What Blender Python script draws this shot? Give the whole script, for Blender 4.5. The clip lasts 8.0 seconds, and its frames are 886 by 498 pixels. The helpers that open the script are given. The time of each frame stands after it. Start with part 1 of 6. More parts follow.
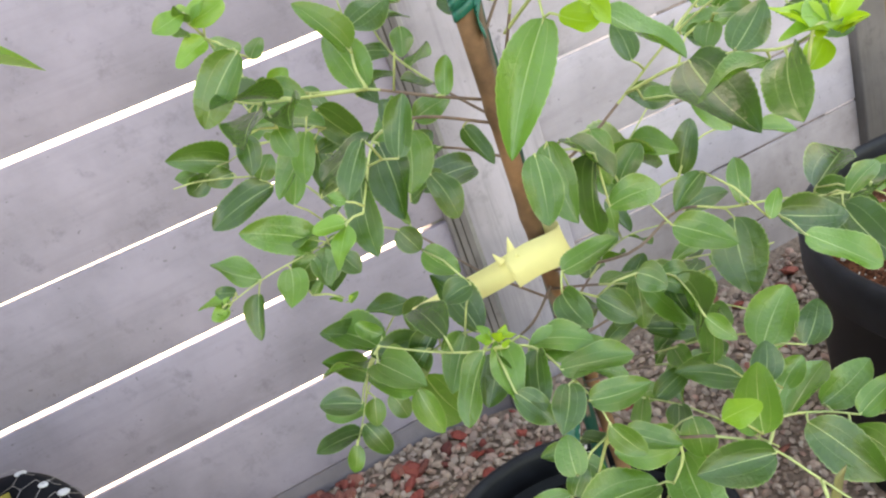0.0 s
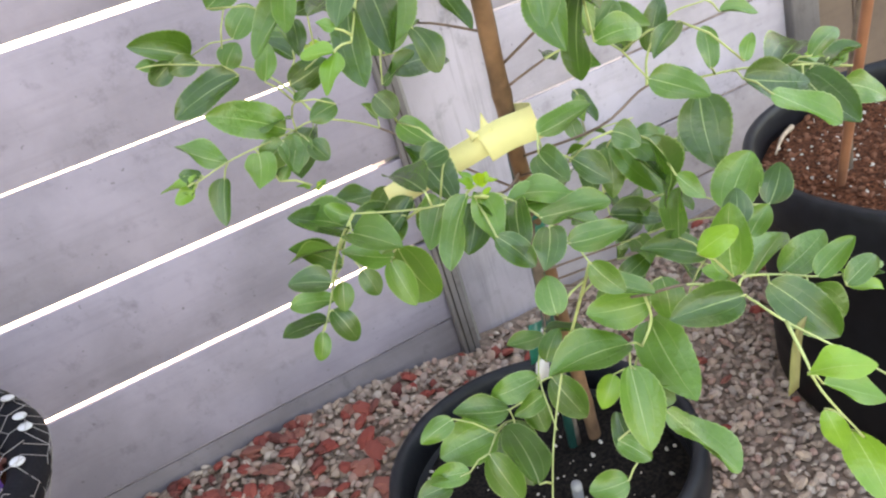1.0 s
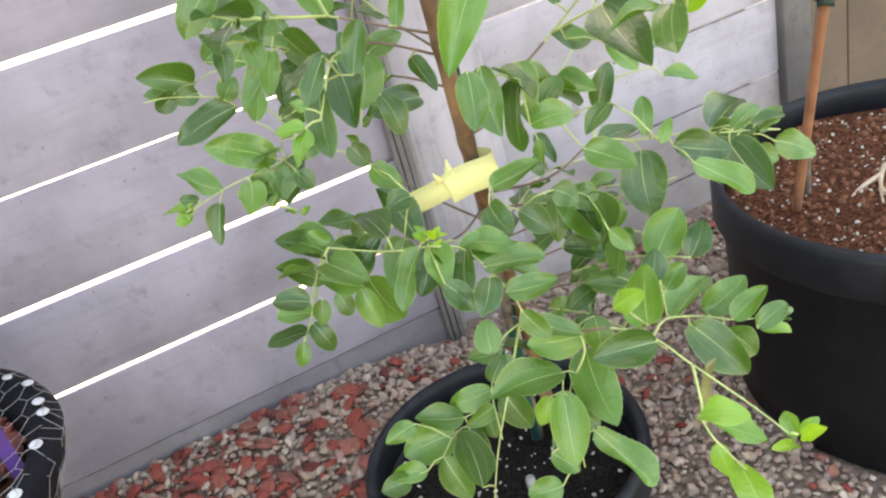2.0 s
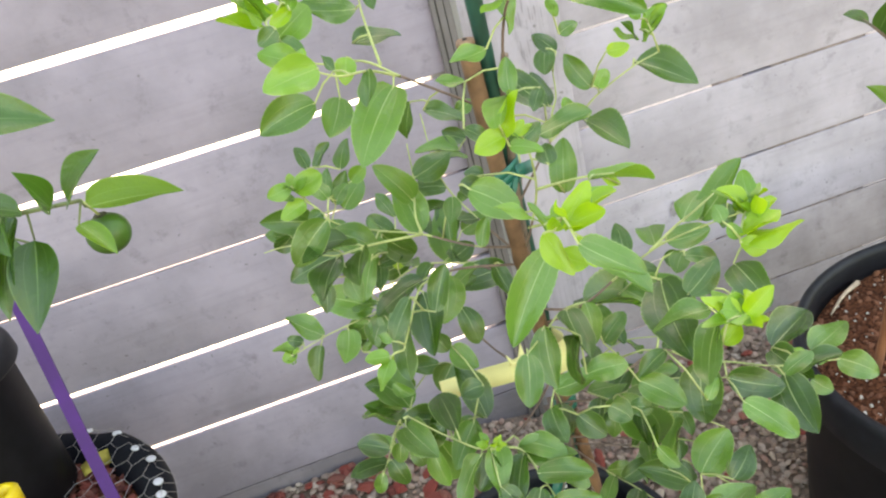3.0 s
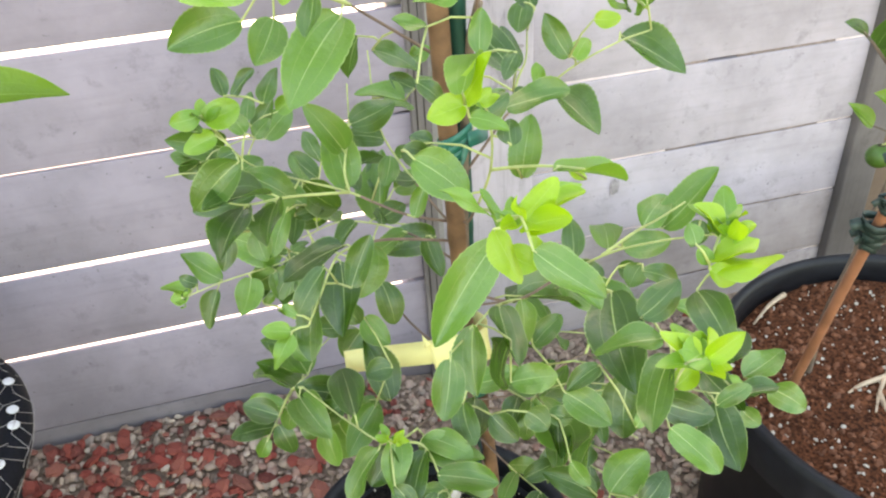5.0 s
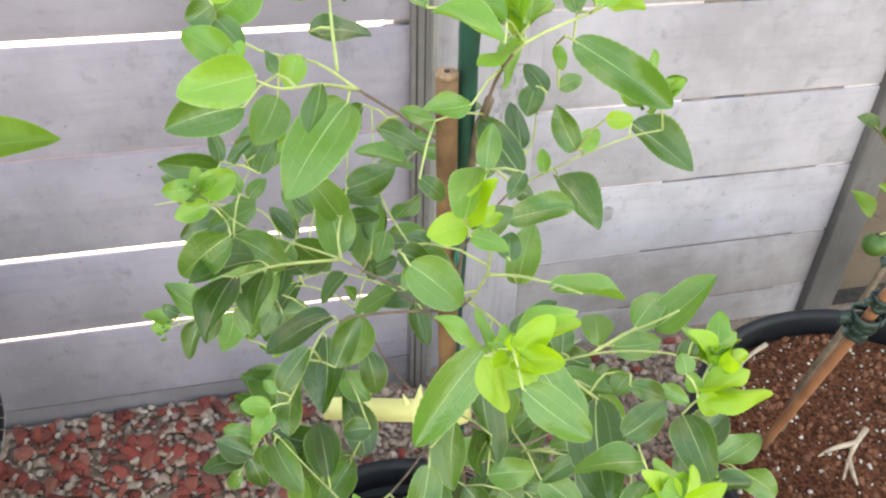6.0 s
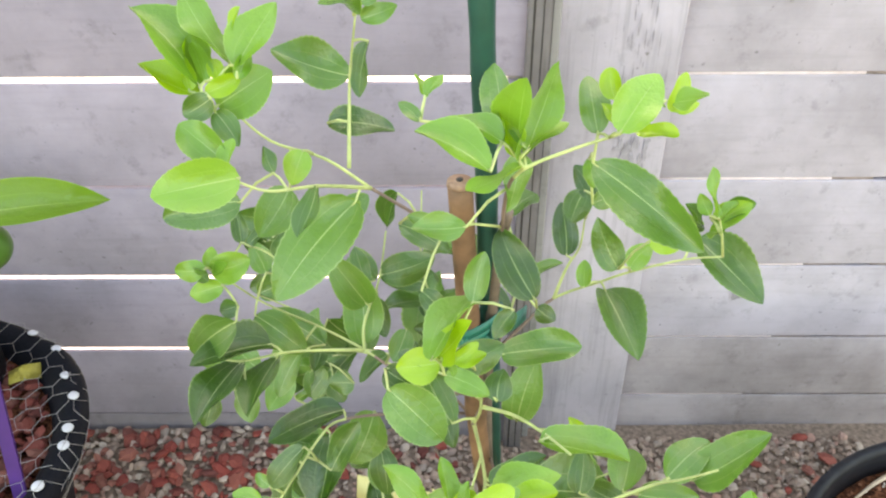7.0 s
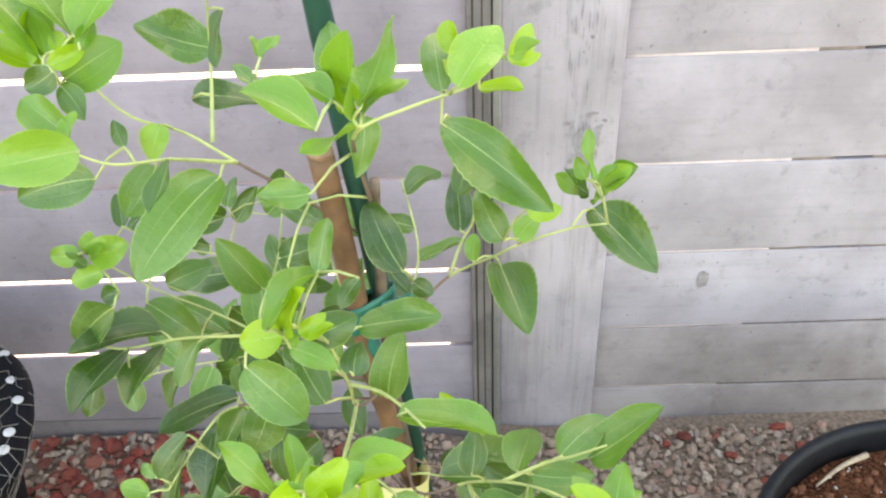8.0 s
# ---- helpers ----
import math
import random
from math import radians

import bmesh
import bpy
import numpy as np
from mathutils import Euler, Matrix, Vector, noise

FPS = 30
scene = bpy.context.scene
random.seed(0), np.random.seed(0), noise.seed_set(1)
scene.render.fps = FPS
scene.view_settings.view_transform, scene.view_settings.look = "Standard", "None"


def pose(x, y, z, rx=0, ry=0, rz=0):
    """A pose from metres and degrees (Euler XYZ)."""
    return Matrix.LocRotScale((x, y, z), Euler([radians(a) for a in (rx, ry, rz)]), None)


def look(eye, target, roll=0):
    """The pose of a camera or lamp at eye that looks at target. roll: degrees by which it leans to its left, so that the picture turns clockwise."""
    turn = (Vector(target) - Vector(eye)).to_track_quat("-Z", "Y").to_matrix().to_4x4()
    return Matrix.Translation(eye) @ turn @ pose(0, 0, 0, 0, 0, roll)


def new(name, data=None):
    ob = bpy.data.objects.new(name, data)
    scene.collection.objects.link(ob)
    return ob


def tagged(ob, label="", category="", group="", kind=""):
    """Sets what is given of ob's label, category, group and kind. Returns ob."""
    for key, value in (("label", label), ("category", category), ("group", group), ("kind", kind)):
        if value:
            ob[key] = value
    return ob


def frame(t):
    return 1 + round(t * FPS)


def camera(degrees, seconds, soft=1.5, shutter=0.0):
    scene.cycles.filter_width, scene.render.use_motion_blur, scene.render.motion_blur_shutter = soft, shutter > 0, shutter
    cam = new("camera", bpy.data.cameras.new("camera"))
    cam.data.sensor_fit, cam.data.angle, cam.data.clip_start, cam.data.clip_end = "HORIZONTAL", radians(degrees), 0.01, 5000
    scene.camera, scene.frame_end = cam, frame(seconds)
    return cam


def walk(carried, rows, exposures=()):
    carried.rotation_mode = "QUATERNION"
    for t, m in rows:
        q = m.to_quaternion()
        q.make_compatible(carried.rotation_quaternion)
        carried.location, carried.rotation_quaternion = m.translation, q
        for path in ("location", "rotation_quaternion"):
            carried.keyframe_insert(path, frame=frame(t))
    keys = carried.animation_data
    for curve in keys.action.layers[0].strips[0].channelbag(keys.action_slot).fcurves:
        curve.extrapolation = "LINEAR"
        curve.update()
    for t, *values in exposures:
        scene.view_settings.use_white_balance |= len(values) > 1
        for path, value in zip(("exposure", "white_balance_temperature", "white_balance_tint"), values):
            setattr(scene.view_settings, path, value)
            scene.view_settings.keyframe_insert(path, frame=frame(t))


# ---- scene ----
cam = camera(58.8, 8.0, 2.2)
EXPOSURE = 3.25
PATH = [
    (0, (-0.258, 0.946, 0.896), (0.172, 2.718, 0.076), -20.6),
    (0.2, (-0.285, 0.953, 0.865), (0.241, 2.686, 0.015), -21.6),
    (0.5, (-0.307, 0.951, 0.841), (0.309, 2.648, -0.021), -20.5),
    (0.7, (-0.324, 0.944, 0.833), (0.286, 2.643, -0.028), -18.9),
    (1, (-0.332, 0.926, 0.817), (0.257, 2.634, -0.039), -17.6),
    (1.2, (-0.341, 0.904, 0.796), (0.223, 2.607, -0.089), -17.3),
    (2.3, (-0.265, 0.844, 0.969), (0.203, 2.547, 0.031), -16.2),
    (2.5, (-0.251, 0.836, 1.018), (0.156, 2.557, 0.084), -16.3),
    (2.8, (-0.22, 0.847, 1.069), (0.062, 2.591, 0.131), -16.1),
    (3, (-0.206, 0.855, 1.094), (0.021, 2.61, 0.161), -15.5),
    (3.2, (-0.198, 0.87, 1.094), (0.015, 2.626, 0.161), -14.8),
    (3.5, (-0.195, 0.891, 1.095), (0.095, 2.628, 0.147), -12.9),
    (3.8, (-0.194, 0.912, 1.086), (0.176, 2.608, 0.093), -12.4),
    (4, (-0.199, 0.922, 1.075), (0.235, 2.586, 0.055), -10.2),
    (4.2, (-0.198, 0.932, 1.075), (0.269, 2.572, 0.029), -9.2),
    (5.3, (-0.192, 0.958, 1.087), (0.172, 2.566, -0.045), -1.1),
    (5.5, (-0.195, 0.973, 1.108), (0.183, 2.57, -0.036), 0.1),
    (5.8, (-0.187, 0.995, 1.14), (0.209, 2.577, -0.018), -0.6),
    (6, (-0.182, 1.001, 1.144), (0.215, 2.561, -0.042), 1.9),
    (6.2, (-0.175, 1.003, 1.147), (0.148, 2.575, -0.047), 1.5),
    (6.5, (-0.14, 1.024, 1.159), (0.04, 2.623, -0.029), 0.2),
    (6.8, (-0.103, 1.043, 1.159), (-0.036, 2.671, -0.001), 0.7),
    (7, (-0.08, 1.058, 1.167), (-0.093, 2.692, 0.014), -0.4),
    (7.2, (-0.063, 1.064, 1.174), (-0.126, 2.716, 0.048), -0.7),
    (7.5, (-0.047, 1.067, 1.165), (-0.123, 2.726, 0.051), -1.3),
    (7.7, (-0.04, 1.063, 1.159), (-0.093, 2.713, 0.03), -1.1),
    (8, (-0.002, 1.06, 1.14), (-0.04, 2.705, 0.002), -2.6),
]
walk(cam, [(t, look(eye, target, roll)) for t, eye, target, roll in PATH],
     [(t, EXPOSURE + gain, kelvin, tint) for t, gain, kelvin, tint in (
         (0.0, -0.04, 10800.0, 11.0), (0.5, 0.18, 10300.0, 14.0), (1.0, 0.05, 10300.0, 14.0), (2.5, 0.10, 10800.0, 9.0), (3.0, -0.08, 11000.0, 8.0), (3.5, 0.08, 11000.0, 8.0),
         (4.0, 0.00, 11000.0, 9.0), (5.5, 0.12, 11000.0, 8.0), (6.0, 0.05, 11000.0, 8.0), (7.0, 0.08, 11000.0, 8.0), (8.0, 0.07, 11000.0, 8.0))])

# ---- world and sun ----
world = bpy.data.worlds.new("sky")
scene.world = world
world.use_nodes = True
wt = world.node_tree
sky = wt.nodes.new("ShaderNodeTexSky")
sky.sky_type, sky.sun_disc = "NISHITA", False
sky.sun_elevation, sky.sun_rotation = radians(48), radians(12)
sky.air_density, sky.dust_density = 1.0, 1.2
wt.links.new(sky.outputs["Color"], wt.nodes["Background"].inputs["Color"])
wt.nodes["Background"].inputs["Strength"].default_value = 0.12
sun = new("sun", bpy.data.lights.new("sun", "SUN"))
sun.data.energy, sun.data.angle, sun.data.color = 4.0, radians(0.6), (1.0, 0.95, 0.88)
SUN_FROM = Vector((math.sin(radians(12)) * math.cos(radians(48)), math.cos(radians(12)) * math.cos(radians(48)), math.sin(radians(48))))
sun.matrix_world = look(SUN_FROM * 10, (0, 0, 0))


# ---- materials ----
class Mat:
    """A small helper round one node material."""

    def __init__(self, name, rough=0.6, metal=0.0, spec=0.5):
        self.m = bpy.data.materials.new(name)
        self.m.use_nodes = True
        self.t = self.m.node_tree
        self.b = self.t.nodes["Principled BSDF"]
        self.b.inputs["Roughness"].default_value = rough
        self.b.inputs["Metallic"].default_value = metal
        self.b.inputs["Specular IOR Level"].default_value = spec
        self.co = self.t.nodes.new("ShaderNodeTexCoord")

    def node(self, kind, **sockets):
        n = self.t.nodes.new(kind)
        for key, value in sockets.items():
            self.set(n, key.replace("_", " "), value)
        return n

    def set(self, n, key, value):
        if isinstance(value, bpy.types.NodeSocket):
            self.t.links.new(value, n.inputs[key])
        else:
            n.inputs[key].default_value = value

    def coords(self, space="Object", scale=(1, 1, 1)):
        n = self.node("ShaderNodeMapping", Scale=scale)
        self.t.links.new(self.co.outputs[space], n.inputs["Vector"])
        return n.outputs["Vector"]

    def noise(self, vec, scale, detail=4.0, rough=0.6):
        n = self.node("ShaderNodeTexNoise", Vector=vec, Scale=scale, Detail=detail, Roughness=rough)
        return n.outputs["Fac"]

    def ramp(self, fac, *stops):
        n = self.t.nodes.new("ShaderNodeValToRGB")
        while len(n.color_ramp.elements) < len(stops):
            n.color_ramp.elements.new(0.5)
        for e, (at, colour) in zip(n.color_ramp.elements, stops):
            e.position = at
            e.color = (*colour, 1) if len(colour) == 3 else colour
        self.t.links.new(fac, n.inputs["Fac"])
        return n.outputs["Color"]

    def mix(self, fac, a, b, blend="MIX"):
        n = self.t.nodes.new("ShaderNodeMix")
        n.data_type, n.blend_type = "RGBA", blend
        for key, value in ((0, fac), (6, a), (7, b)):
            if isinstance(value, bpy.types.NodeSocket):
                self.t.links.new(value, n.inputs[key])
            else:
                n.inputs[key].default_value = (*value, 1) if isinstance(value, tuple) else value
        return n.outputs[2]

    def math(self, op, a, b=0.0):
        n = self.t.nodes.new("ShaderNodeMath")
        n.operation = op
        for key, value in ((0, a), (1, b)):
            if isinstance(value, bpy.types.NodeSocket):
                self.t.links.new(value, n.inputs[key])
            else:
                n.inputs[key].default_value = value
        return n.outputs[0]

    def random(self):
        return self.t.nodes.new("ShaderNodeObjectInfo").outputs["Random"]

    def island(self):
        return self.t.nodes.new("ShaderNodeNewGeometry").outputs["Random Per Island"]

    def colour(self, socket):
        self.set(self.b, "Base Color", socket if isinstance(socket, bpy.types.NodeSocket) else (*socket, 1))
        return self

    def bump(self, height, strength=0.3, distance=0.002):
        n = self.node("ShaderNodeBump", Height=height, Strength=strength, Distance=distance)
        self.t.links.new(n.outputs["Normal"], self.b.inputs["Normal"])
        return self


def fence_material(name, light, dark, stain, along=(3.0, 45.0, 45.0), worn=0.2):
    m = Mat(name, rough=0.8, spec=0.25)
    rnd = m.random()
    shift = m.node("ShaderNodeVectorMath")
    shift.operation = "ADD"
    m.t.links.new(m.coords("Object"), shift.inputs[0])
    m.t.links.new(m.math("MULTIPLY", rnd, 40.0), shift.inputs[1])
    vec = shift.outputs[0]
    grain_map = m.node("ShaderNodeMapping", Vector=vec, Scale=along)
    grain = m.noise(grain_map.outputs[0], 2.0, 6.0)
    cloud = m.noise(vec, 4.5, 7.0, 0.62)
    blot = m.noise(vec, 26.0, 6.0, 0.7)
    speck = m.noise(vec, 95.0, 2.0)
    c = m.mix(m.ramp(cloud, (0.36, (0, 0, 0)), (0.62, (1, 1, 1))), dark, light)
    c = m.mix(m.math("MULTIPLY", m.ramp(blot, (0.56, (0, 0, 0)), (0.74, (1, 1, 1))), 0.55), c, stain)
    c = m.mix(m.math("MULTIPLY", m.ramp(grain, (0.50, (0, 0, 0)), (0.76, (1, 1, 1))), worn), c, stain)
    c = m.mix(m.math("MULTIPLY", m.ramp(speck, (0.70, (0, 0, 0)), (0.76, (1, 1, 1))), 0.5), c, (0.09, 0.08, 0.08))
    m.colour(c)
    m.bump(m.math("ADD", m.math("MULTIPLY", grain, 0.7), blot), 0.25, 0.0015)
    return m.m


def plain(name, colour, rough=0.5, metal=0.0, vary=0.25, scale=30.0, bump=0.15, spec=0.5):
    m = Mat(name, rough, metal, spec)
    n = m.noise(m.coords(), scale, 5.0)
    low = tuple(c * (1 - vary) for c in colour)
    high = tuple(min(1.0, c * (1 + vary)) for c in colour)
    m.colour(m.ramp(n, (0.3, low), (0.7, high)))
    m.bump(n, bump, 0.001)
    return m.m


M_BOARD = fence_material("weathered_grey_paint", (0.372, 0.325, 0.392), (0.252, 0.221, 0.264), (0.155, 0.135, 0.157))
M_BOARD_R = fence_material("weathered_pale_paint", (0.515, 0.464, 0.525), (0.36, 0.322, 0.358), (0.205, 0.18, 0.195))
M_COVER = fence_material("weathered_upright_paint", (0.525, 0.474, 0.535), (0.38, 0.342, 0.38), (0.22, 0.20, 0.21), (60.0, 60.0, 3.0), 0.55)
M_FOOT = fence_material("darker_foot_board", (0.235, 0.205, 0.225), (0.15, 0.13, 0.14), (0.09, 0.076, 0.078))
M_BOARD_DIRT = fence_material("mud_splashed_paint", (0.45, 0.395, 0.415), (0.27, 0.228, 0.235), (0.16, 0.13, 0.13))
M_POST_END = fence_material("weathered_end_post", (0.165, 0.146, 0.145), (0.11, 0.097, 0.095), (0.06, 0.052, 0.050), (60.0, 60.0, 3.0), 0.4)
M_POST = fence_material("weathered_post_wood", (0.34, 0.32, 0.31), (0.22, 0.205, 0.20), (0.10, 0.09, 0.085))
M_STRIP = fence_material("old_dark_strip", (0.225, 0.200, 0.200), (0.14, 0.124, 0.122), (0.065, 0.056, 0.054), (60.0, 60.0, 3.0), 0.5)
M_SEAM = plain("pale_seam", (0.84, 0.72, 0.74), 0.8, 0, 0.12, 60)
M_SEAM_DARK = plain("dark_seam", (0.30, 0.235, 0.22), 0.8, 0, 0.4, 60)
M_DARK = plain("dark_old_wood", (0.05, 0.043, 0.04), 0.9, 0, 0.3, 40)
M_TAN = fence_material("tan_painted_board", (0.20, 0.140, 0.106), (0.155, 0.108, 0.083), (0.095, 0.064, 0.051))
M_CONCRETE = plain("pale_concrete", (0.62, 0.60, 0.57), 0.9, 0, 0.1, 12)
M_POT = plain("black_plastic", (0.0045, 0.0045, 0.0062), 0.5, 0, 0.4, 45, 0.1, 0.22)
# pot rims: black plastic made paler, their brighter light put into the colour
M_RIM = plain("lit_black_rim", (0.010, 0.011, 0.015), 0.5, 0, 0.4, 45, 0.1, 0.28)
M_CLOTH = plain("black_woven_cloth", (0.0060, 0.0060, 0.0095), 0.75, 0, 0.4, 300, 0.3, 0.2)
M_EARTH = plain("dark_earth", (0.060, 0.048, 0.038), 0.95, 0, 0.45, 55, 0.5)
M_BED = plain("dusty_tan_grit", (0.26, 0.18, 0.135), 0.95, 0, 0.45, 120, 0.5)


def stone_material(name, by_island):
    m = Mat(name, 0.75, 0, 0.35)
    r = m.island() if by_island else m.random()
    c = m.ramp(r, (0.0, (0.17, 0.105, 0.082)), (0.14, (0.46, 0.315, 0.235)), (0.28, (0.26, 0.165, 0.125)), (0.42, (0.54, 0.40, 0.31)),
               (0.56, (0.37, 0.21, 0.155)), (0.70, (0.62, 0.49, 0.40)), (0.82, (0.43, 0.205, 0.155)), (0.92, (0.36, 0.27, 0.225)))
    n = m.noise(m.coords(), 160.0, 4.0)
    m.colour(m.mix(m.math("MULTIPLY", n, 0.5), c, (0.30, 0.24, 0.20)))
    m.bump(n, 0.3, 0.0008)
    return m.m


M_STONE = stone_material("river_pebble", False)
M_GRAVEL = stone_material("river_gravel", True)


def brick_chip_material(name, by_island, dim=1.0):
    m = Mat(name, 0.85, 0, 0.3)
    r = m.island() if by_island else m.random()
    c = m.ramp(r, *[(at, tuple(dim * v for v in rgb)) for at, rgb in ((0.0, (0.30, 0.045, 0.034)), (0.3, (0.36, 0.075, 0.054)), (0.55, (0.14, 0.030, 0.026)), (0.8, (0.40, 0.15, 0.11)), (1.0, (0.31, 0.055, 0.040)))])
    n = m.noise(m.coords(), 120.0, 4.0)
    m.colour(m.mix(m.math("MULTIPLY", n, 0.45), c, (0.12, 0.06, 0.05)))
    m.bump(n, 0.5, 0.001)
    return m.m


M_CHIP = brick_chip_material("red_chip", True)
M_MULCH = brick_chip_material("red_lava_mulch", True, 0.62)


def soil_material(name, dark, light):
    m = Mat(name, 0.95, 0, 0.15)
    a = m.noise(m.coords(), 45.0, 6.0, 0.7)
    b = m.noise(m.coords(), 210.0, 3.0)
    m.colour(m.mix(m.ramp(b, (0.42, (0, 0, 0)), (0.62, (1, 1, 1))), m.ramp(a, (0.3, dark), (0.7, light)), tuple(c * 0.45 for c in dark)))
    m.bump(m.math("ADD", a, b), 0.9, 0.004)
    return m.m


M_SOIL_RED = soil_material("red_brown_potting_soil", (0.078, 0.025, 0.012), (0.21, 0.074, 0.036))
M_SOIL_DARK = soil_material("dark_potting_soil", (0.010, 0.008, 0.007), (0.028, 0.022, 0.018))
M_PERLITE = plain("perlite", (0.58, 0.51, 0.43), 0.9, 0, 0.2, 90)
M_BARK_BIT = plain("bark_bit", (0.200, 0.072, 0.036), 0.9, 0, 0.5, 70)
M_BAMBOO = plain("weathered_bamboo", (0.205, 0.108, 0.060), 0.6, 0, 0.55, 28)
M_BAMBOO_RED = plain("orange_bamboo", (0.32, 0.135, 0.075), 0.5, 0, 0.25, 25)
M_GREEN_STAKE = plain("green_coated_steel", (0.009, 0.068, 0.052), 0.4, 0, 0.25, 40)
M_GREEN_TAPE = plain("green_tape", (0.004, 0.155, 0.115), 0.35, 0, 0.2, 60)
M_YELLOW = plain("yellow_paper_tag", (0.82, 0.73, 0.32), 0.7, 0, 0.06, 20)
M_PURPLE = plain("purple_plastic", (0.055, 0.007, 0.125), 0.7, 0, 0.2, 20)


# ---- building helpers ----
def obj(name, bm, material, parent=None, label="", smooth=True):
    me = bpy.data.meshes.new(name)
    bm.to_mesh(me)
    bm.free()
    if smooth:
        me.shade_smooth()
    if material:
        me.materials.append(material)
    ob = new(name, me)
    ob.parent = parent
    if label:
        ob["label"] = label
    return ob


def part(name, bm, material, parent, label="", smooth=True):
    return obj(name, bm, material, parent, label, smooth)


def thing(name, label, category, at=(0, 0, 0), group="", kind=""):
    e = new(name)
    e.location = at
    e.empty_display_size = 0.05
    return tagged(e, label, category, group, kind)


def box(bm, x0, x1, y0, y1, z0, z1, bevel=0.0, cuts=0):
    m = Matrix.LocRotScale(((x0 + x1) / 2, (y0 + y1) / 2, (z0 + z1) / 2), None, (x1 - x0, y1 - y0, z1 - z0))
    g = bmesh.ops.create_cube(bm, size=1.0, matrix=m)
    if bevel:
        edges = list({e for v in g["verts"] for e in v.link_edges})
        bmesh.ops.bevel(bm, geom=edges, offset=bevel, segments=2, affect="EDGES", profile=0.6)
    return bm


def lathe(bm, profile, steps=64, centre=(0, 0, 0), closed=False):
    """Turns a profile of (radius, height) round the z axis."""
    rings = []
    for r, z in profile:
        rings.append([bm.verts.new((centre[0] + r * math.cos(2 * math.pi * k / steps), centre[1] + r * math.sin(2 * math.pi * k / steps), centre[2] + z)) for k in range(steps)])
    pairs = list(zip(rings, rings[1:]))
    if closed:
        pairs.append((rings[-1], rings[0]))
    for a, b in pairs:
        for k in range(steps):
            bm.faces.new((a[k], a[(k + 1) % steps], b[(k + 1) % steps], b[k]))
    return rings


def tube(bm, points, radii, sides=8, cap=True):
    """A round tube along points, with a radius for each."""
    pts = [Vector(p) for p in points]
    rings = []
    side = None
    for k, p in enumerate(pts):
        way = (pts[min(k + 1, len(pts) - 1)] - pts[max(k - 1, 0)]).normalized()
        if side is None:
            side = way.orthogonal().normalized()
        side = (side - way * side.dot(way)).normalized()
        up = way.cross(side)
        r = radii[k] if isinstance(radii, (list, tuple)) else radii
        rings.append([bm.verts.new(p + r * (math.cos(2 * math.pi * i / sides) * side + math.sin(2 * math.pi * i / sides) * up)) for i in range(sides)])
    for a, b in zip(rings, rings[1:]):
        for i in range(sides):
            bm.faces.new((a[i], a[(i + 1) % sides], b[(i + 1) % sides], b[i]))
    if cap:
        bm.faces.new(list(reversed(rings[0])))
        bm.faces.new(rings[-1])
    return rings


def smooth_path(points, steps=6):
    """A curve through the points."""
    p = [Vector(q) for q in points]
    p = [2 * p[0] - p[1]] + p + [2 * p[-1] - p[-2]]
    out = []
    for a, b, c, d in zip(p, p[1:], p[2:], p[3:]):
        for k in range(steps):
            t = k / steps
            out.append(0.5 * ((2 * b) + (c - a) * t + (2 * a - 5 * b + 4 * c - d) * t * t + (3 * b - a - 3 * c + d) * t ** 3))
    out.append(p[-2])
    return out


# ---- ground ----
def ground_height(x, y):
    """The gravel lies level and is banked up along the fence, more before the open boards."""
    bank = max(0.0, min(1.0, (y - 1.62) / 0.36))
    fall = max(0.0, min(1.0, (x + 0.2) / 0.35))
    return 0.052 + (0.066 - 0.040 * fall * fall * (3 - 2 * fall)) * bank * bank * (3 - 2 * bank) + 0.006 * noise.noise(Vector((x * 3.1, y * 3.1, 0.0)))


def ground_sheet():
    xs = [-80, -30, -10, -4] + [-2.0 + 0.05 * k for k in range(81)] + [4, 10, 30, 80]
    ys = [-80, -30, -10, -3] + [-1.0 + 0.05 * k for k in range(63)] + [2.3, 4, 10, 30, 80]
    bm = bmesh.new()
    grid = [[bm.verts.new((x, y, ground_height(x, y) - 0.006 if y < 2.12 else 0.05)) for x in xs] for y in ys]
    for a, b in zip(grid, grid[1:]):
        for k in range(len(xs) - 1):
            bm.faces.new((a[k], a[k + 1], b[k + 1], b[k]))
    ob = obj("ground", bm, M_EARTH)
    tagged(ob, "dark brown earth round the strip of gravel", "ground", kind="structure")
    bm = bmesh.new()
    grid = [[bm.verts.new((-1.7 + 0.05 * i, 0.90 + 0.05 * j, ground_height(-1.7 + 0.05 * i, 0.90 + 0.05 * j) - 0.001)) for i in range(71)] for j in range(24)]
    for a, b in zip(grid, grid[1:]):
        for k in range(70):
            bm.faces.new((a[k], a[k + 1], b[k + 1], b[k]))
    ob = obj("gravel_bed", bm, M_BED)
    tagged(ob, "tan grit bed under the loose gravel strip", "ground", kind="structure")
    bm = bmesh.new()
    box(bm, -30, 30, 2.14, 40, 0.0, 0.062)
    ob = obj("pavement", bm, M_CONCRETE, smooth=False)
    tagged(ob, "pale sunlit concrete beyond the grey fence", "pavement", kind="structure")


ground_sheet()


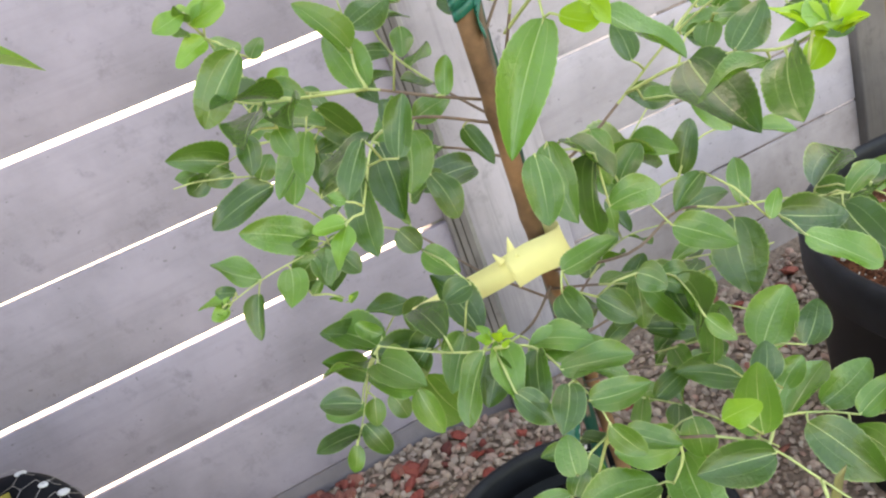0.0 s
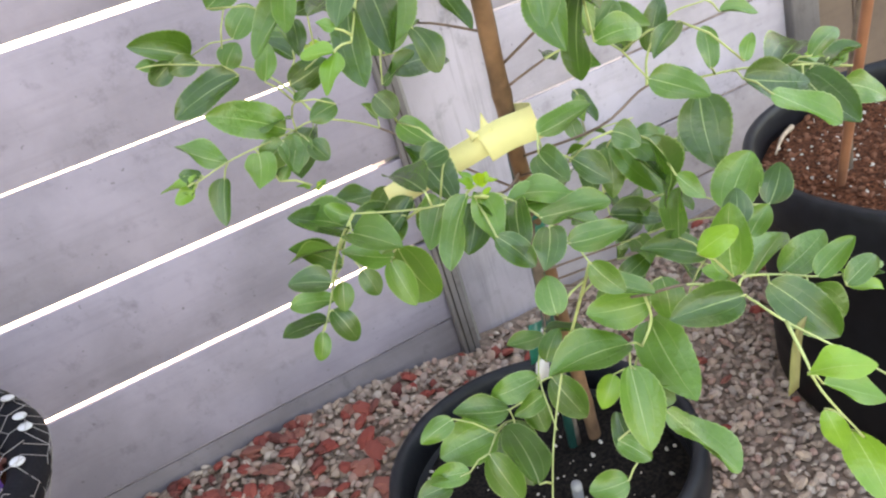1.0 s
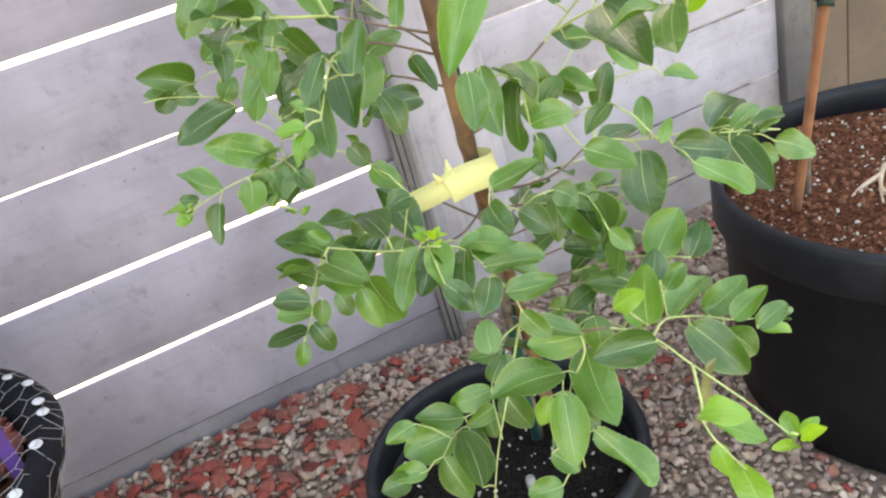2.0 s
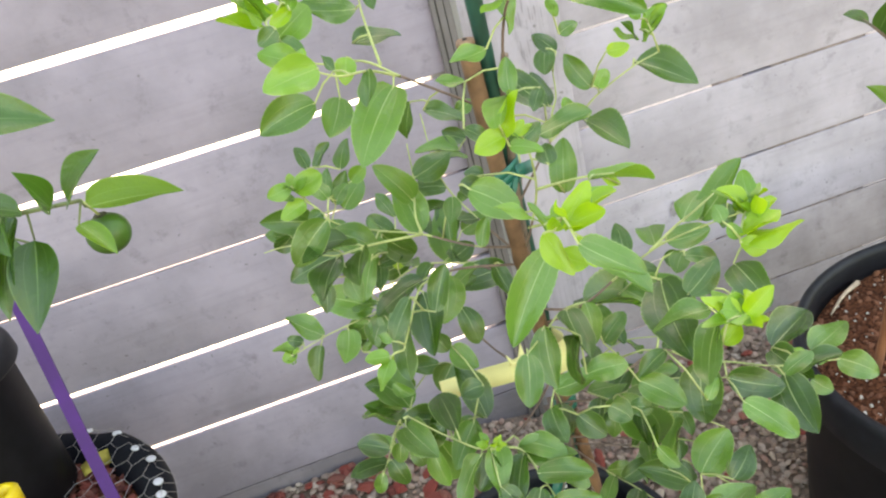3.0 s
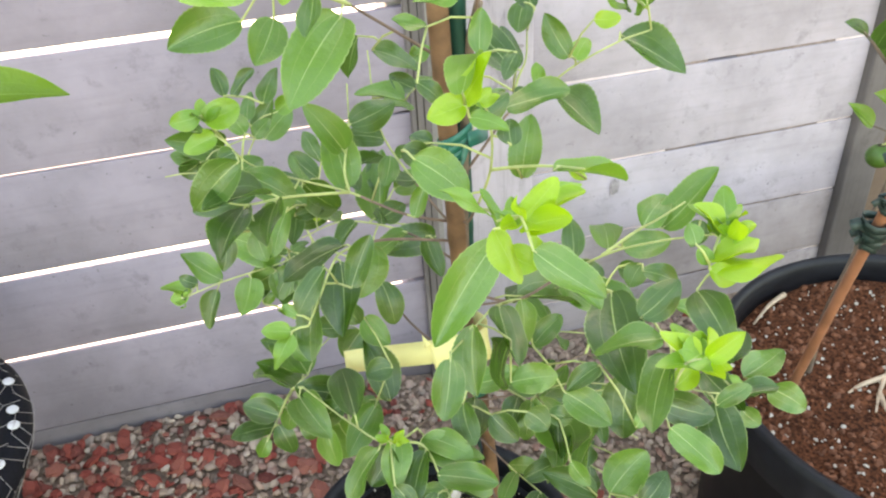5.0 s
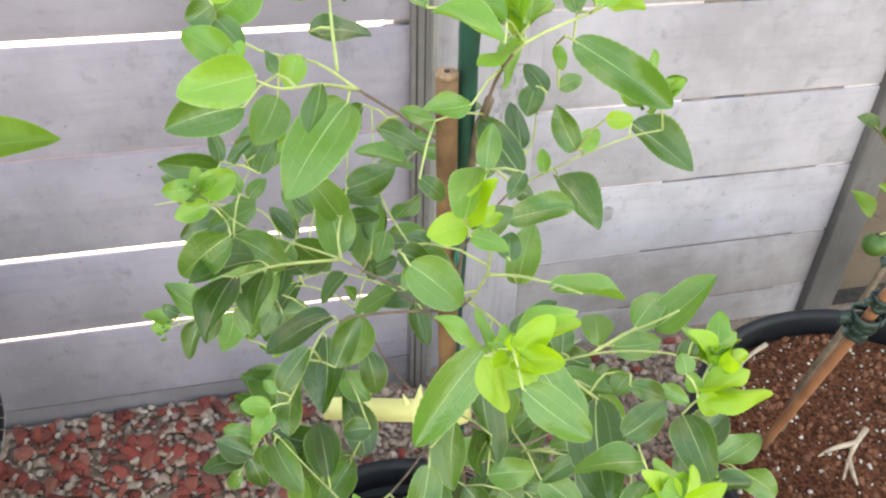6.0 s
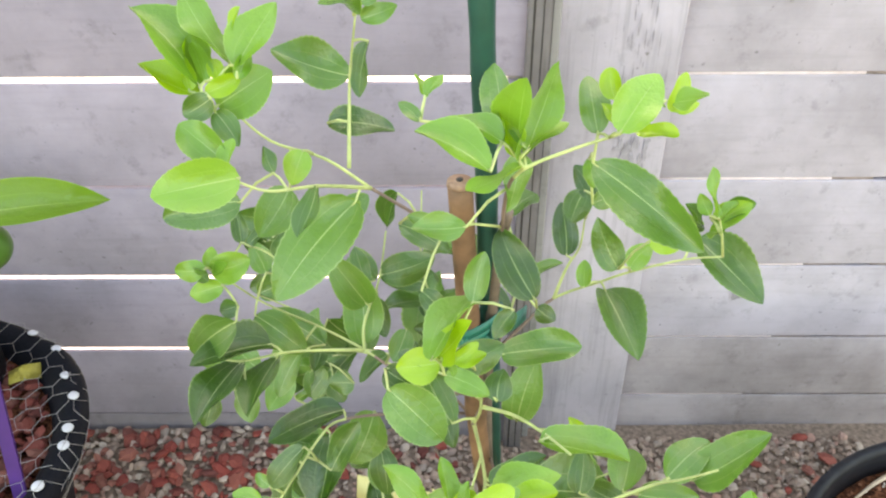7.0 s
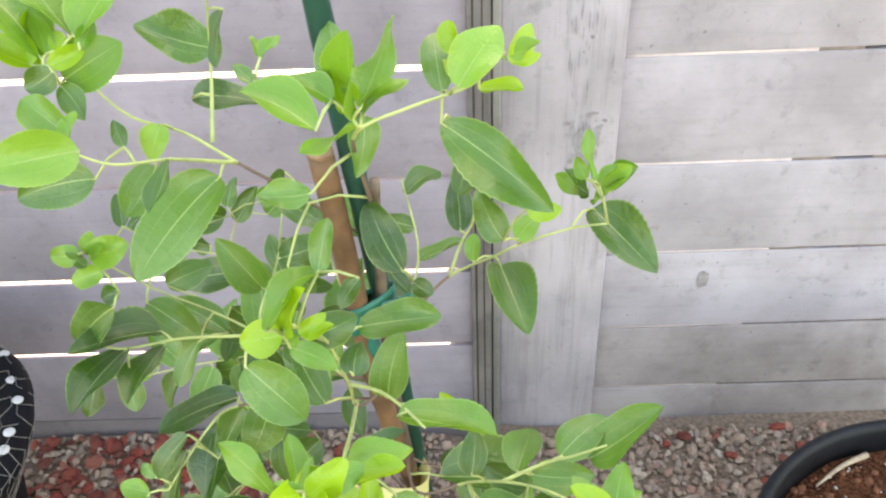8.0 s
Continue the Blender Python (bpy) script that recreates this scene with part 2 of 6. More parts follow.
# ---- fence ----
def build_fence():
    fence = thing("fence", "weathered light grey wooden board fence with open gaps", "fence", (0, 2.0, 0.05), kind="structure")

    def own(ob):
        ob.parent = fence
        ob.matrix_parent_inverse = Matrix.Translation((0, -2.0, -0.05))
        return ob

    # open boards: the gap above each board and how wide it is
    edges = [0.0, 0.158, 0.306, 0.451, 0.609, 0.767, 0.943, 1.118, 1.29, 1.46, 1.63, 1.80]
    gaps = [0.0, 0.0014, 0.0066, 0.0074, 0.0032, 0.0074, 0.0108, 0.010, 0.009, 0.011, 0.009, 0.0]
    rng = random.Random(4)
    for k in range(len(edges) - 1):
        bm = bmesh.new()
        z0, z1 = edges[k] + gaps[k] / 2 - 0.0006, edges[k + 1] - gaps[k + 1] / 2 - 0.0014
        box(bm, -6.0, 0.03, 2.0 + rng.uniform(0, 0.0012), 2.013, z0, z1, 0.0018)
        # the lowest board is darker than those above it
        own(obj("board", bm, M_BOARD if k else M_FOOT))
    # pale colour stands in for the thin highlight at this closed joint
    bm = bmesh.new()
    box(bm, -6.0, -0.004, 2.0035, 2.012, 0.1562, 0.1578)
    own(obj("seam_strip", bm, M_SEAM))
    # closed boards beyond the post
    edges = [0.0, 0.152, 0.287, 0.436, 0.590, 0.752, 0.93, 1.11, 1.29, 1.46, 1.63, 1.80]
    slots = [None, (0.500, 0.555), (0.520, 0.560), (0.535, 0.580), (0.537, 0.593), (0.538, 0.592), (0.56, 0.61)]
    for k in range(len(edges) - 1):
        bm = bmesh.new()
        box(bm, 0.224, 0.852, 2.048 + rng.uniform(0, 0.002), 2.066, edges[k] + 0.0022, edges[k + 1] - 0.0022, 0.002)
        own(obj("board", bm, M_BOARD_DIRT if k < 2 else M_BOARD_R))
        if 0 < k:
            s = slots[k] if k < len(slots) else (0.55, 0.6)
            z = edges[k]
            for a, b, m in ((0.226, s[0] - 0.06, M_SEAM), (s[0] - 0.059, s[0], M_SEAM_DARK), (s[1], 0.78, M_SEAM_DARK), (0.781, 0.850, M_SEAM)):
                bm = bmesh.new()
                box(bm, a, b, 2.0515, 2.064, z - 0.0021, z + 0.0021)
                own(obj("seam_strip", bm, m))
    bm = bmesh.new()
    box(bm, 0.224, 0.852, 2.070, 2.085, 0.0, 1.80)
    own(obj("backing_board", bm, M_DARK))
    # the wide upright board, the post and its strips
    bm = bmesh.new()
    box(bm, 0.0615, 0.223, 2.036, 2.06, 0.0, 1.82, 0.003)
    own(obj("cover_board", bm, M_COVER))
    bm = bmesh.new()
    box(bm, -0.003, 0.061, 2.0145, 2.09, 0.0, 1.84, 0.003)
    own(obj("post", bm, M_POST))
    bm = bmesh.new()
    box(bm, 0.016, 0.046, 1.986, 1.999, 0.0, 1.84, 0.003)
    own(obj("post_strip", bm, M_STRIP))
    for x0, x1, y0 in ((0.0225, 0.0250, 1.9852), (0.0345, 0.0360, 1.9852), (0.0465, 0.0500, 2.0105)):
        bm = bmesh.new()
        box(bm, x0, x1, y0, y0 + 0.003, 0.0, 1.84)
        own(obj("groove", bm, M_DARK, None, "dark open joint along the post"))
    bm = bmesh.new()
    box(bm, 0.853, 0.922, 2.03, 2.11, 0.0, 1.84, 0.004)
    own(obj("end_post", bm, M_POST_END))
    bm = bmesh.new()
    box(bm, 0.9225, 0.944, 2.06, 2.10, 0.0, 1.82)
    own(obj("gap_filler", bm, M_DARK))
    knot = plain("knot_stain", (0.335, 0.305, 0.335), 0.9, 0, 0.25, 90)
    grey = plain("grey_stain", (0.30, 0.27, 0.285), 0.9, 0, 0.3, 60)
    for x, y, z, w, h in ((0.380, 2.0445, 0.385, 0.009, 0.017), (0.185, 2.0345, 0.680, 0.009, 0.003), (0.151, 2.0345, 0.666, 0.006, 0.004), (0.203, 2.0345, 0.669, 0.004, 0.003),
                          (0.178, 2.0345, 0.786, 0.003, 0.003), (0.164, 2.0345, 0.648, 0.004, 0.003), (0.352, 2.0445, 0.850, 0.003, 0.004)):
        bm = bmesh.new()
        rim = [bm.verts.new((x + w * math.cos(t) * k, y, z + h * math.sin(t) * k)) for t, k in ((2 * math.pi * i / 16, rng.uniform(0.7, 1.1)) for i in range(16))]
        bm.faces.new(rim)
        own(obj("stain", bm, grey, None, "small dark grey stain on the paint"))
    # the weathered knot of the upright board and the streaks above it
    spots = [(rng.gauss(0.176, 0.010), rng.uniform(0.596, 0.664), rng.uniform(0.0012, 0.0038), rng.uniform(0.003, 0.012)) for k in range(44)]
    spots += [(0.176 + 0.019 * math.cos(a), 0.656 + 0.021 * math.sin(a), 0.0028, 0.0022) for a in (0.2, 0.7, 1.2, 1.5, 1.9, 2.5)]
    spots += [(rng.gauss(0.166, 0.014), rng.uniform(0.69, 0.90), rng.uniform(0.0006, 0.0016), rng.uniform(0.004, 0.020)) for k in range(40)]
    for k, (x, z, w, h) in enumerate(spots):
        bm = bmesh.new()
        rim = [bm.verts.new((x + w * math.cos(t) * q, 2.0345 - 0.00002 * k, z + h * math.sin(t) * q)) for t, q in ((2 * math.pi * i / 12, rng.uniform(0.55, 1.15)) for i in range(12))]
        bm.faces.new(rim)
        own(obj("stain", bm, knot, None, "grey weathered streak in the paint"))
    return fence


build_fence()


def build_tan_fence():
    fence = thing("tan_fence", "tan painted board fence beyond the grey end post", "fence", (1.6, 2.12, 0.05), kind="structure")
    for k in range(34):
        bm = bmesh.new()
        x = 0.945 + 0.152 * k
        box(bm, x, x + 0.148, 2.10, 2.12, 0.0, 1.75, 0.002)
        ob = obj("board", bm, M_TAN)
        ob.parent = fence
        ob.matrix_parent_inverse = Matrix.Translation((-1.6, -2.12, -0.05))


build_tan_fence()


# ---- pots ----
def pot(name, label, centre, rim, base, foot_z, top_z, soil_z, soil, lip=0.045, group="nursery pots"):
    p = thing(name, label, "plant pot", (centre[0], centre[1], foot_z), group)
    h = top_z - foot_z
    wall = 0.005
    body = [(base * 0.5, 0.004), (base - 0.012, 0.0), (base, 0.010)]
    body += [(base + (rim - 0.012 - base) * t, 0.01 + (h - lip - 0.01) * t) for t in (0.3, 0.6, 0.98)]
    body += [(rim - 0.010, h - lip), (rim - 0.0185, h - lip), (base - wall, 0.03)]
    bm = bmesh.new()
    lathe(bm, body, 72)
    part("shell", bm, M_POT, p)
    bm = bmesh.new()
    lathe(bm, [(rim - 0.0105, h - lip - 0.001), (rim - 0.003, h - lip), (rim, h - lip + 0.004), (rim - 0.001, h - 0.010), (rim - 0.003, h - 0.003), (rim - 0.008, h),
               (rim - 0.014, h - 0.002), (rim - 0.017, h - 0.010), (rim - 0.018, h - lip - 0.001)], 72, closed=True)
    part("rim", bm, M_RIM, p)
    bm = bmesh.new()
    r = rim - 0.019
    rings = []
    for k in range(14):
        rr = r * (k + 0.02) / 13
        rings.append([bm.verts.new((rr * math.cos(a), rr * math.sin(a), soil_z - foot_z + 0.010 * noise.noise(Vector((rr * math.cos(a) * 14 + centre[0] * 9, rr * math.sin(a) * 14, 1.5))))) for a in [2 * math.pi * i / 48 for i in range(48)]])
    for a, b in zip(rings, rings[1:]):
        for i in range(48):
            bm.faces.new((a[i], a[(i + 1) % 48], b[(i + 1) % 48], b[i]))
    bm.faces.new(list(reversed(rings[0])))
    part("soil", bm, soil, p, "loose potting soil with white grains")
    return p


pot("nursery_pot", "black plastic nursery pot holding the young tree", (-0.080, 1.552), 0.176, 0.155, 0.045, 0.232, 0.172, M_SOIL_DARK)
pot("nursery_pot", "large black plastic nursery pot with red-brown soil", (0.545, 1.488), 0.262, 0.245, 0.050, 0.388, 0.345, M_SOIL_RED, 0.06)
NC, NR, NZ = (-0.757, 1.638), 0.262, 0.475


def soft_pot():
    """A black cloth pot with a broad rolled edge."""
    p = thing("netted_pot", "black cloth pot with a rolled edge under wire netting", "plant pot", (NC[0], NC[1], 0.052), "nursery pots")
    h = NZ - 0.052
    bm = bmesh.new()
    lathe(bm, [(0.08, 0.004), (0.148, 0.0), (0.158, 0.012), (0.182, 0.15), (0.212, h - 0.10), (NR - 0.026, h - 0.044)], 72)
    part("shell", bm, M_CLOTH, p)
    bm = bmesh.new()
    rings = lathe(bm, [(NR - 0.027, h - 0.046), (NR - 0.013, h - 0.034), (NR - 0.007, h - 0.019), (NR - 0.012, h - 0.006), (NR - 0.021, h), (NR - 0.034, h - 0.005), (NR - 0.046, h - 0.018), (NR - 0.054, h - 0.036)], 96)
    for ring in rings:
        for v in ring:
            w = noise.noise(Vector((v.co.x * 16, v.co.y * 16, v.co.z * 9)))
            v.co *= 1.0 + 0.010 * w
            v.co.z += 0.004 * w
    part("rim", bm, M_CLOTH, p, "soft rolled cloth edge")
    bm = bmesh.new()
    rings = []
    for k in range(12):
        rr = (NR - 0.054) * (k + 0.02) / 11
        rings.append([bm.verts.new((rr * math.cos(q), rr * math.sin(q), h - 0.034 + 0.012 * noise.noise(Vector((rr * math.cos(q) * 12, rr * math.sin(q) * 12, 4.5))))) for q in [2 * math.pi * i / 48 for i in range(48)]])
    for c, d in zip(rings, rings[1:]):
        for i in range(48):
            bm.faces.new((c[i], c[(i + 1) % 48], d[(i + 1) % 48], d[i]))
    bm.faces.new(list(reversed(rings[0])))
    part("soil", bm, M_SOIL_RED, p, "red-brown soil under the mulch")
    return p


POT_NET = soft_pot()


# ---- the young tree ----
def leaf_material(name, deep, pale, vein, glow, through_share, rough=0.27):
    m = Mat(name, rough, 0, 0.55)
    sep = m.node("ShaderNodeSeparateXYZ", Vector=m.co.outputs["UV"])
    u, s = sep.outputs["X"], sep.outputs["Y"]
    slim = m.math("SUBTRACT", 1.15, s)
    mid = m.math("LESS_THAN", u, m.math("MULTIPLY", slim, 0.030))
    side = m.math("LESS_THAN", m.math("ABSOLUTE", m.math("SUBTRACT", u, 0.47)), m.math("MULTIPLY", slim, 0.018))
    veins = m.math("MAXIMUM", mid, m.math("MULTIPLY", side, 0.32))
    tone = m.noise(m.coords("Object", (1.5, 1.5, 1.5)), 3.0, 4.0)
    quilt = m.noise(m.coords("Object", (1.0, 1.0, 1.0)), 13.0, 3.0)
    lot = m.math("POWER", m.random(), 1.4)
    m.b.inputs["Coat Weight"].default_value, m.b.inputs["Coat Roughness"].default_value = 0.38, 0.22
    c = m.mix(m.math("ADD", m.math("MULTIPLY", lot, 0.75), m.math("MULTIPLY", tone, 0.22)), deep, pale)
    edge = m.math("GREATER_THAN", u, 0.95)
    c = m.mix(m.math("MAXIMUM", m.math("MULTIPLY", veins, 0.80), m.math("MULTIPLY", edge, 0.42)), c, vein)
    m.colour(c)
    m.bump(m.math("SUBTRACT", m.math("MULTIPLY", quilt, 0.5), m.math("MULTIPLY", veins, 0.5)), 0.19, 0.03)
    tr = m.node("ShaderNodeBsdfTranslucent")
    m.t.links.new(m.mix(m.math("MULTIPLY", veins, 0.4), glow, vein), tr.inputs["Color"])
    mix = m.node("ShaderNodeMixShader", Fac=through_share)
    out = m.t.nodes["Material Output"]
    m.t.links.new(m.b.outputs[0], mix.inputs[1])
    m.t.links.new(tr.outputs[0], mix.inputs[2])
    m.t.links.new(mix.outputs[0], out.inputs["Surface"])
    return m.m


M_LEAF = [
    leaf_material("mature_leaf", (0.0145, 0.050, 0.009), (0.137, 0.290, 0.045), (0.38, 0.51, 0.18), (0.15, 0.40, 0.03), 0.17),
    leaf_material("fresh_leaf", (0.105, 0.260, 0.028), (0.24, 0.46, 0.060), (0.38, 0.54, 0.15), (0.26, 0.50, 0.04), 0.30),
    leaf_material("new_leaf", (0.25, 0.45, 0.022), (0.37, 0.58, 0.045), (0.47, 0.66, 0.12), (0.37, 0.62, 0.03), 0.38),
]
M_BARK = plain("grey_brown_bark", (0.17, 0.125, 0.095), 0.8, 0, 0.4, 60, 0.5)
M_TWIG = plain("yellow_green_twig", (0.42, 0.48, 0.19), 0.6, 0, 0.3, 50)
M_YOUNG_BARK = plain("red_brown_young_bark", (0.20, 0.135, 0.105), 0.75, 0, 0.3, 60)


def leaf_mesh(name, fold, droop, wave, seed, material, rows=29, teeth=0.020, tip=None, most=0.255):
    """A finely toothed oval leaf one unit long along y, with its midrib sunk."""
    rng = random.Random(seed)
    bm = bmesh.new()
    uv = bm.loops.layers.uv.new("leaf")
    where = {}
    grid = []
    sickle = rng.uniform(-0.09, 0.09)
    tip = tip or rng.uniform(0.56, 0.78)
    wide = most / ((0.52 / (0.52 + tip)) ** 0.52 * (tip / (0.52 + tip)) ** tip)
    for k in range(rows):
        s = k / (rows - 1)
        half = max(0.004, wide * s ** 0.52 * (1.0 - s) ** tip)
        half *= 1.0 + (teeth if k % 2 else -teeth)
        line = []
        for u in (-1.0, -0.5, 0.0, 0.5, 1.0):
            z = fold * half * abs(u) ** 1.5 - droop * (s - 0.2) ** 2 + wave * math.sin(5.0 * s + (2.2 if u > 0 else 0.6) + seed) * u * u * half
            v = bm.verts.new((u * half + sickle * s * (1 - s) * 4 * 0.5, s, z))
            where[v] = (abs(u), s)
            line.append(v)
        grid.append(line)
    for a, b in zip(grid, grid[1:]):
        for k in range(4):
            f = bm.faces.new((a[k], a[k + 1], b[k + 1], b[k]))
            for loop in f.loops:
                loop[uv].uv = where[loop.vert]
    me = bpy.data.meshes.new(name)
    bm.to_mesh(me)
    bm.free()
    me.shade_smooth()
    me.materials.append(material)
    return me


LEAVES = [[leaf_mesh("leaf", f, d, w, 10 * kind + k, M_LEAF[kind]) for k, (f, d, w) in
           enumerate(((0.42, 0.14, 0.45), (0.30, 0.26, 0.60), (0.58, 0.08, 0.35), (0.38, -0.12, 0.60), (0.20, 0.36, 0.50), (0.66, 0.20, 0.30), (-0.20, 0.18, 0.50), (0.40, 0.36, 0.40), (0.55, -0.14, 0.40)))] for kind in range(3)]
LEAF_RNG = random.Random(11)
LEAF_UP = Vector((0, -0.5, 0.86)).normalized()
LEAF_SHARE = 0.51


def leaf(parent, base, tip, kind=0, wide=0.0, turn=0.0, mesh=None):
    """One leaf from base to tip: wide in metres (0: the usual share of its length), turned about its midrib in degrees."""
    base, tip = Vector(base), Vector(tip)
    size = (tip - base).length
    y = (tip - base).normalized()
    z = LEAF_UP - y * LEAF_UP.dot(y)
    if z.length < 0.05:
        z = Vector((1, 0, 0)) - y * y.x
    z = Matrix.Rotation(radians(turn), 3, y) @ z.normalized()
    x = y.cross(z)
    ob = new("leaf", mesh or LEAF_RNG.choice([LEAVES[kind][k] for k in (0, 2, 3, 5)] if size > 0.045 else LEAVES[kind]))
    w = (wide or size * 0.54) / LEAF_SHARE
    ob.matrix_basis = Matrix.Translation(base) @ Matrix((x, y, z)).transposed().to_4x4() @ Matrix.Diagonal((w, size, size, 1))
    ob.parent = parent
    return ob


def near(path, p):
    return min(path, key=lambda q: (q - p).length)


def branch(tree, points, *rows, thick=0.0013, thin=0.0006, fill=0):
    """A branch of the tree: a tapered stem, twigs that reach on from it or from one another, and the leaves on them
    (base, tip, age, width in millimetres, turn about the midrib)."""
    leaves = [row for some in rows for row in some]
    bm = bmesh.new()
    path = smooth_path(points, 5)
    n = len(path) - 1
    tube(bm, path, [thick + (thin - thick) * (k / n) ** 0.8 for k in range(n + 1)], 7)
    nodes = [p.copy() for p in path]
    for row in leaves:
        base = Vector(row[:3])
        start = near(nodes, base)
        gap = base - start
        nodes.append(base)
        if gap.length > 0.0015:
            bend = start + gap * 0.5 + Vector((0, 0, 0.10 * gap.length))
            tube(bm, [start, bend, base, base + (Vector(row[3:6]) - base) * 0.05], [0.00088, 0.00082, 0.00072, 0.0005], 5)
            nodes.append(bend)
    ob = part("branch", bm, M_TWIG, tree)
    ob.data.materials.append(M_YOUNG_BARK)
    if min((path[0] - q).length for q in TRUNK) < 0.03:
        for poly in ob.data.polygons[:7 * int(n * 0.36)]:
            poly.material_index = 1
    ob.matrix_parent_inverse = Matrix.Translation(-Vector(tree.location))
    bases = [Vector(row[:3]) for row in leaves]
    for k in range(int(n * 0.35), n):
        p = path[k]
        if fill and all((p - q).length > 0.013 for q in bases):
            fill -= 1
            way = (path[k + 1] - path[k - 1]).normalized()
            out = way.cross(Vector((LEAF_RNG.uniform(-0.3, 0.3), LEAF_RNG.uniform(-0.6, 0.1), 1.0))).normalized() * (1 if len(bases) % 2 else -1)
            size = LEAF_RNG.uniform(0.026, 0.044)
            bases.append(p.copy())
            leaf(ob, p, p + (out * 0.9 + way * 0.45 + Vector((0, 0, LEAF_RNG.uniform(-0.35, 0.15)))).normalized() * size, 0, 0.0, LEAF_RNG.uniform(-40, 40))
    for row in leaves:
        leaf(ob, row[:3], row[3:6], row[6], row[7] / 1000, row[8])
    return ob


def cluster(ob, centre, count, size, kind, seed, reach=(0, -0.3, 0.6)):
    """Small unfolding leaves round a shoot's tip."""
    rng = random.Random(seed)
    c = Vector(centre)
    start = min((v.co for v in ob.data.vertices), key=lambda q: (q - c).length).copy()
    if (start - c).length > 0.003:
        bm = bmesh.new()
        tube(bm, [start, start.lerp(c, 0.5) + Vector((0, 0, 0.1 * (start - c).length)), c], [0.0012, 0.0010, 0.0008], 6)
        part("twig", bm, M_TWIG, ob)
    for k in range(count):
        a = 2.4 * k + rng.uniform(-0.5, 0.5)
        rise = rng.uniform(-0.2, 1.0)
        d = Vector((math.cos(a), 0.8 * math.sin(a), rise)) + Vector(reach) * 0.5
        d.normalize()
        start = c - Vector((0, 0, 0.010 * rng.random()))
        leaf(ob, start + d * 0.003, start + d * size * rng.uniform(0.55, 1.25), max(0, kind - (rng.random() < 0.35)), 0.0, rng.uniform(-35, 35))


TREE = thing("jujube_tree", "young leafy tree with glossy toothed green leaves tied to stakes", "tree", (-0.012, 1.60, 0.17))
bm = bmesh.new()
TRUNK = smooth_path([(-0.012, 1.60, 0.16), (-0.030, 1.55, 0.40), (-0.045, 1.497, 0.60), (-0.052, 1.470, 0.75), (-0.050, 1.448, 0.88), (-0.046, 1.430, 0.93)], 6)
tube(bm, TRUNK, [0.0062 - 0.0032 * k / (len(TRUNK) - 1) for k in range(len(TRUNK))], 10)
part("trunk", bm, M_BARK, TREE).matrix_parent_inverse = Matrix.Translation(-Vector(TREE.location))

# top left
branch(TREE, [(-0.05, 1.449, 0.875), (-0.09, 1.455, 0.905), (-0.125, 1.453, 0.932), (-0.15, 1.452, 0.952), (-0.183, 1.465, 0.957), (-0.205, 1.475, 0.975), (-0.211, 1.48, 1)], [
    (-0.161, 1.449, 0.959, -0.168, 1.438, 0.943, 1, 16, -13),
    (-0.174, 1.46, 0.928, -0.192, 1.444, 0.904, 0, 25.3, -21),
    (-0.111, 1.473, 0.894, -0.078, 1.464, 0.881, 0, 18.3, 0),
    (-0.204, 1.447, 0.987, -0.175, 1.456, 1.003, 1, 29, 37),
    (-0.204, 1.442, 0.986, -0.19, 1.43, 0.971, 0, 14.2, 15),
    (-0.204, 1.439, 0.995, -0.219, 1.436, 0.987, 0, 15.1, -40),
    (-0.207, 1.441, 0.997, -0.189, 1.448, 1.004, 2, 10.8, 39),
    (-0.21, 1.44, 0.996, -0.243, 1.449, 1.007, 2, 17.8, 30),
    (-0.209, 1.442, 1, -0.244, 1.469, 1.038, 1, 29.8, 33),
    (-0.207, 1.444, 1.002, -0.214, 1.458, 1.019, 1, 11.6, 33)], [
    (-0.215, 1.441, 0.998, -0.222, 1.46, 1.022, 2, 15.5, -36),
    (-0.2, 1.445, 1.003, -0.205, 1.454, 1.012, 2, 9.1, 4),
    (-0.194, 1.45, 1.009, -0.221, 1.471, 1.039, 1, 23.2, 31),
    (-0.191, 1.449, 1.008, -0.171, 1.471, 1.036, 1, 21.2, -1),
    (-0.19, 1.445, 1.003, -0.184, 1.456, 1.015, 1, 9, 28),
    (-0.194, 1.456, 1.019, -0.188, 1.468, 1.033, 2, 7.4, -27),
    (-0.082, 1.486, 0.879, -0.066, 1.489, 0.885, 0, 13.4, 24),
    (-0.028, 1.416, 0.872, -0.017, 1.411, 0.866, 0, 12.3, 27),
    (-0.032, 1.399, 0.892, -0.053, 1.424, 0.922, 0, 22.6, -24),
    (-0.114, 1.515, 0.891, -0.125, 1.526, 0.855, 0, 20, 14)])
# top left fork
branch(TREE, [(-0.125, 1.453, 0.932), (-0.15, 1.425, 0.95), (-0.173, 1.408, 0.957), (-0.19, 1.402, 0.968)], [
    (-0.185, 1.403, 0.968, -0.224, 1.383, 0.969, 1, 26.4, -35),
    (-0.15, 1.422, 0.952, -0.159, 1.405, 0.929, 0, 15.4, 27),
    (-0.133, 1.443, 0.929, -0.176, 1.397, 0.894, 0, 36.8, -14),
    (-0.195, 1.41, 0.964, -0.192, 1.422, 0.981, 1, 10.8, -22),
    (-0.196, 1.417, 0.97, -0.222, 1.431, 0.985, 1, 19.4, -22),
    (-0.174, 1.427, 0.957, -0.18, 1.436, 0.968, 0, 7.9, 28),
    (-0.194, 1.427, 0.939, -0.24, 1.425, 0.929, 0, 26.8, -32)])
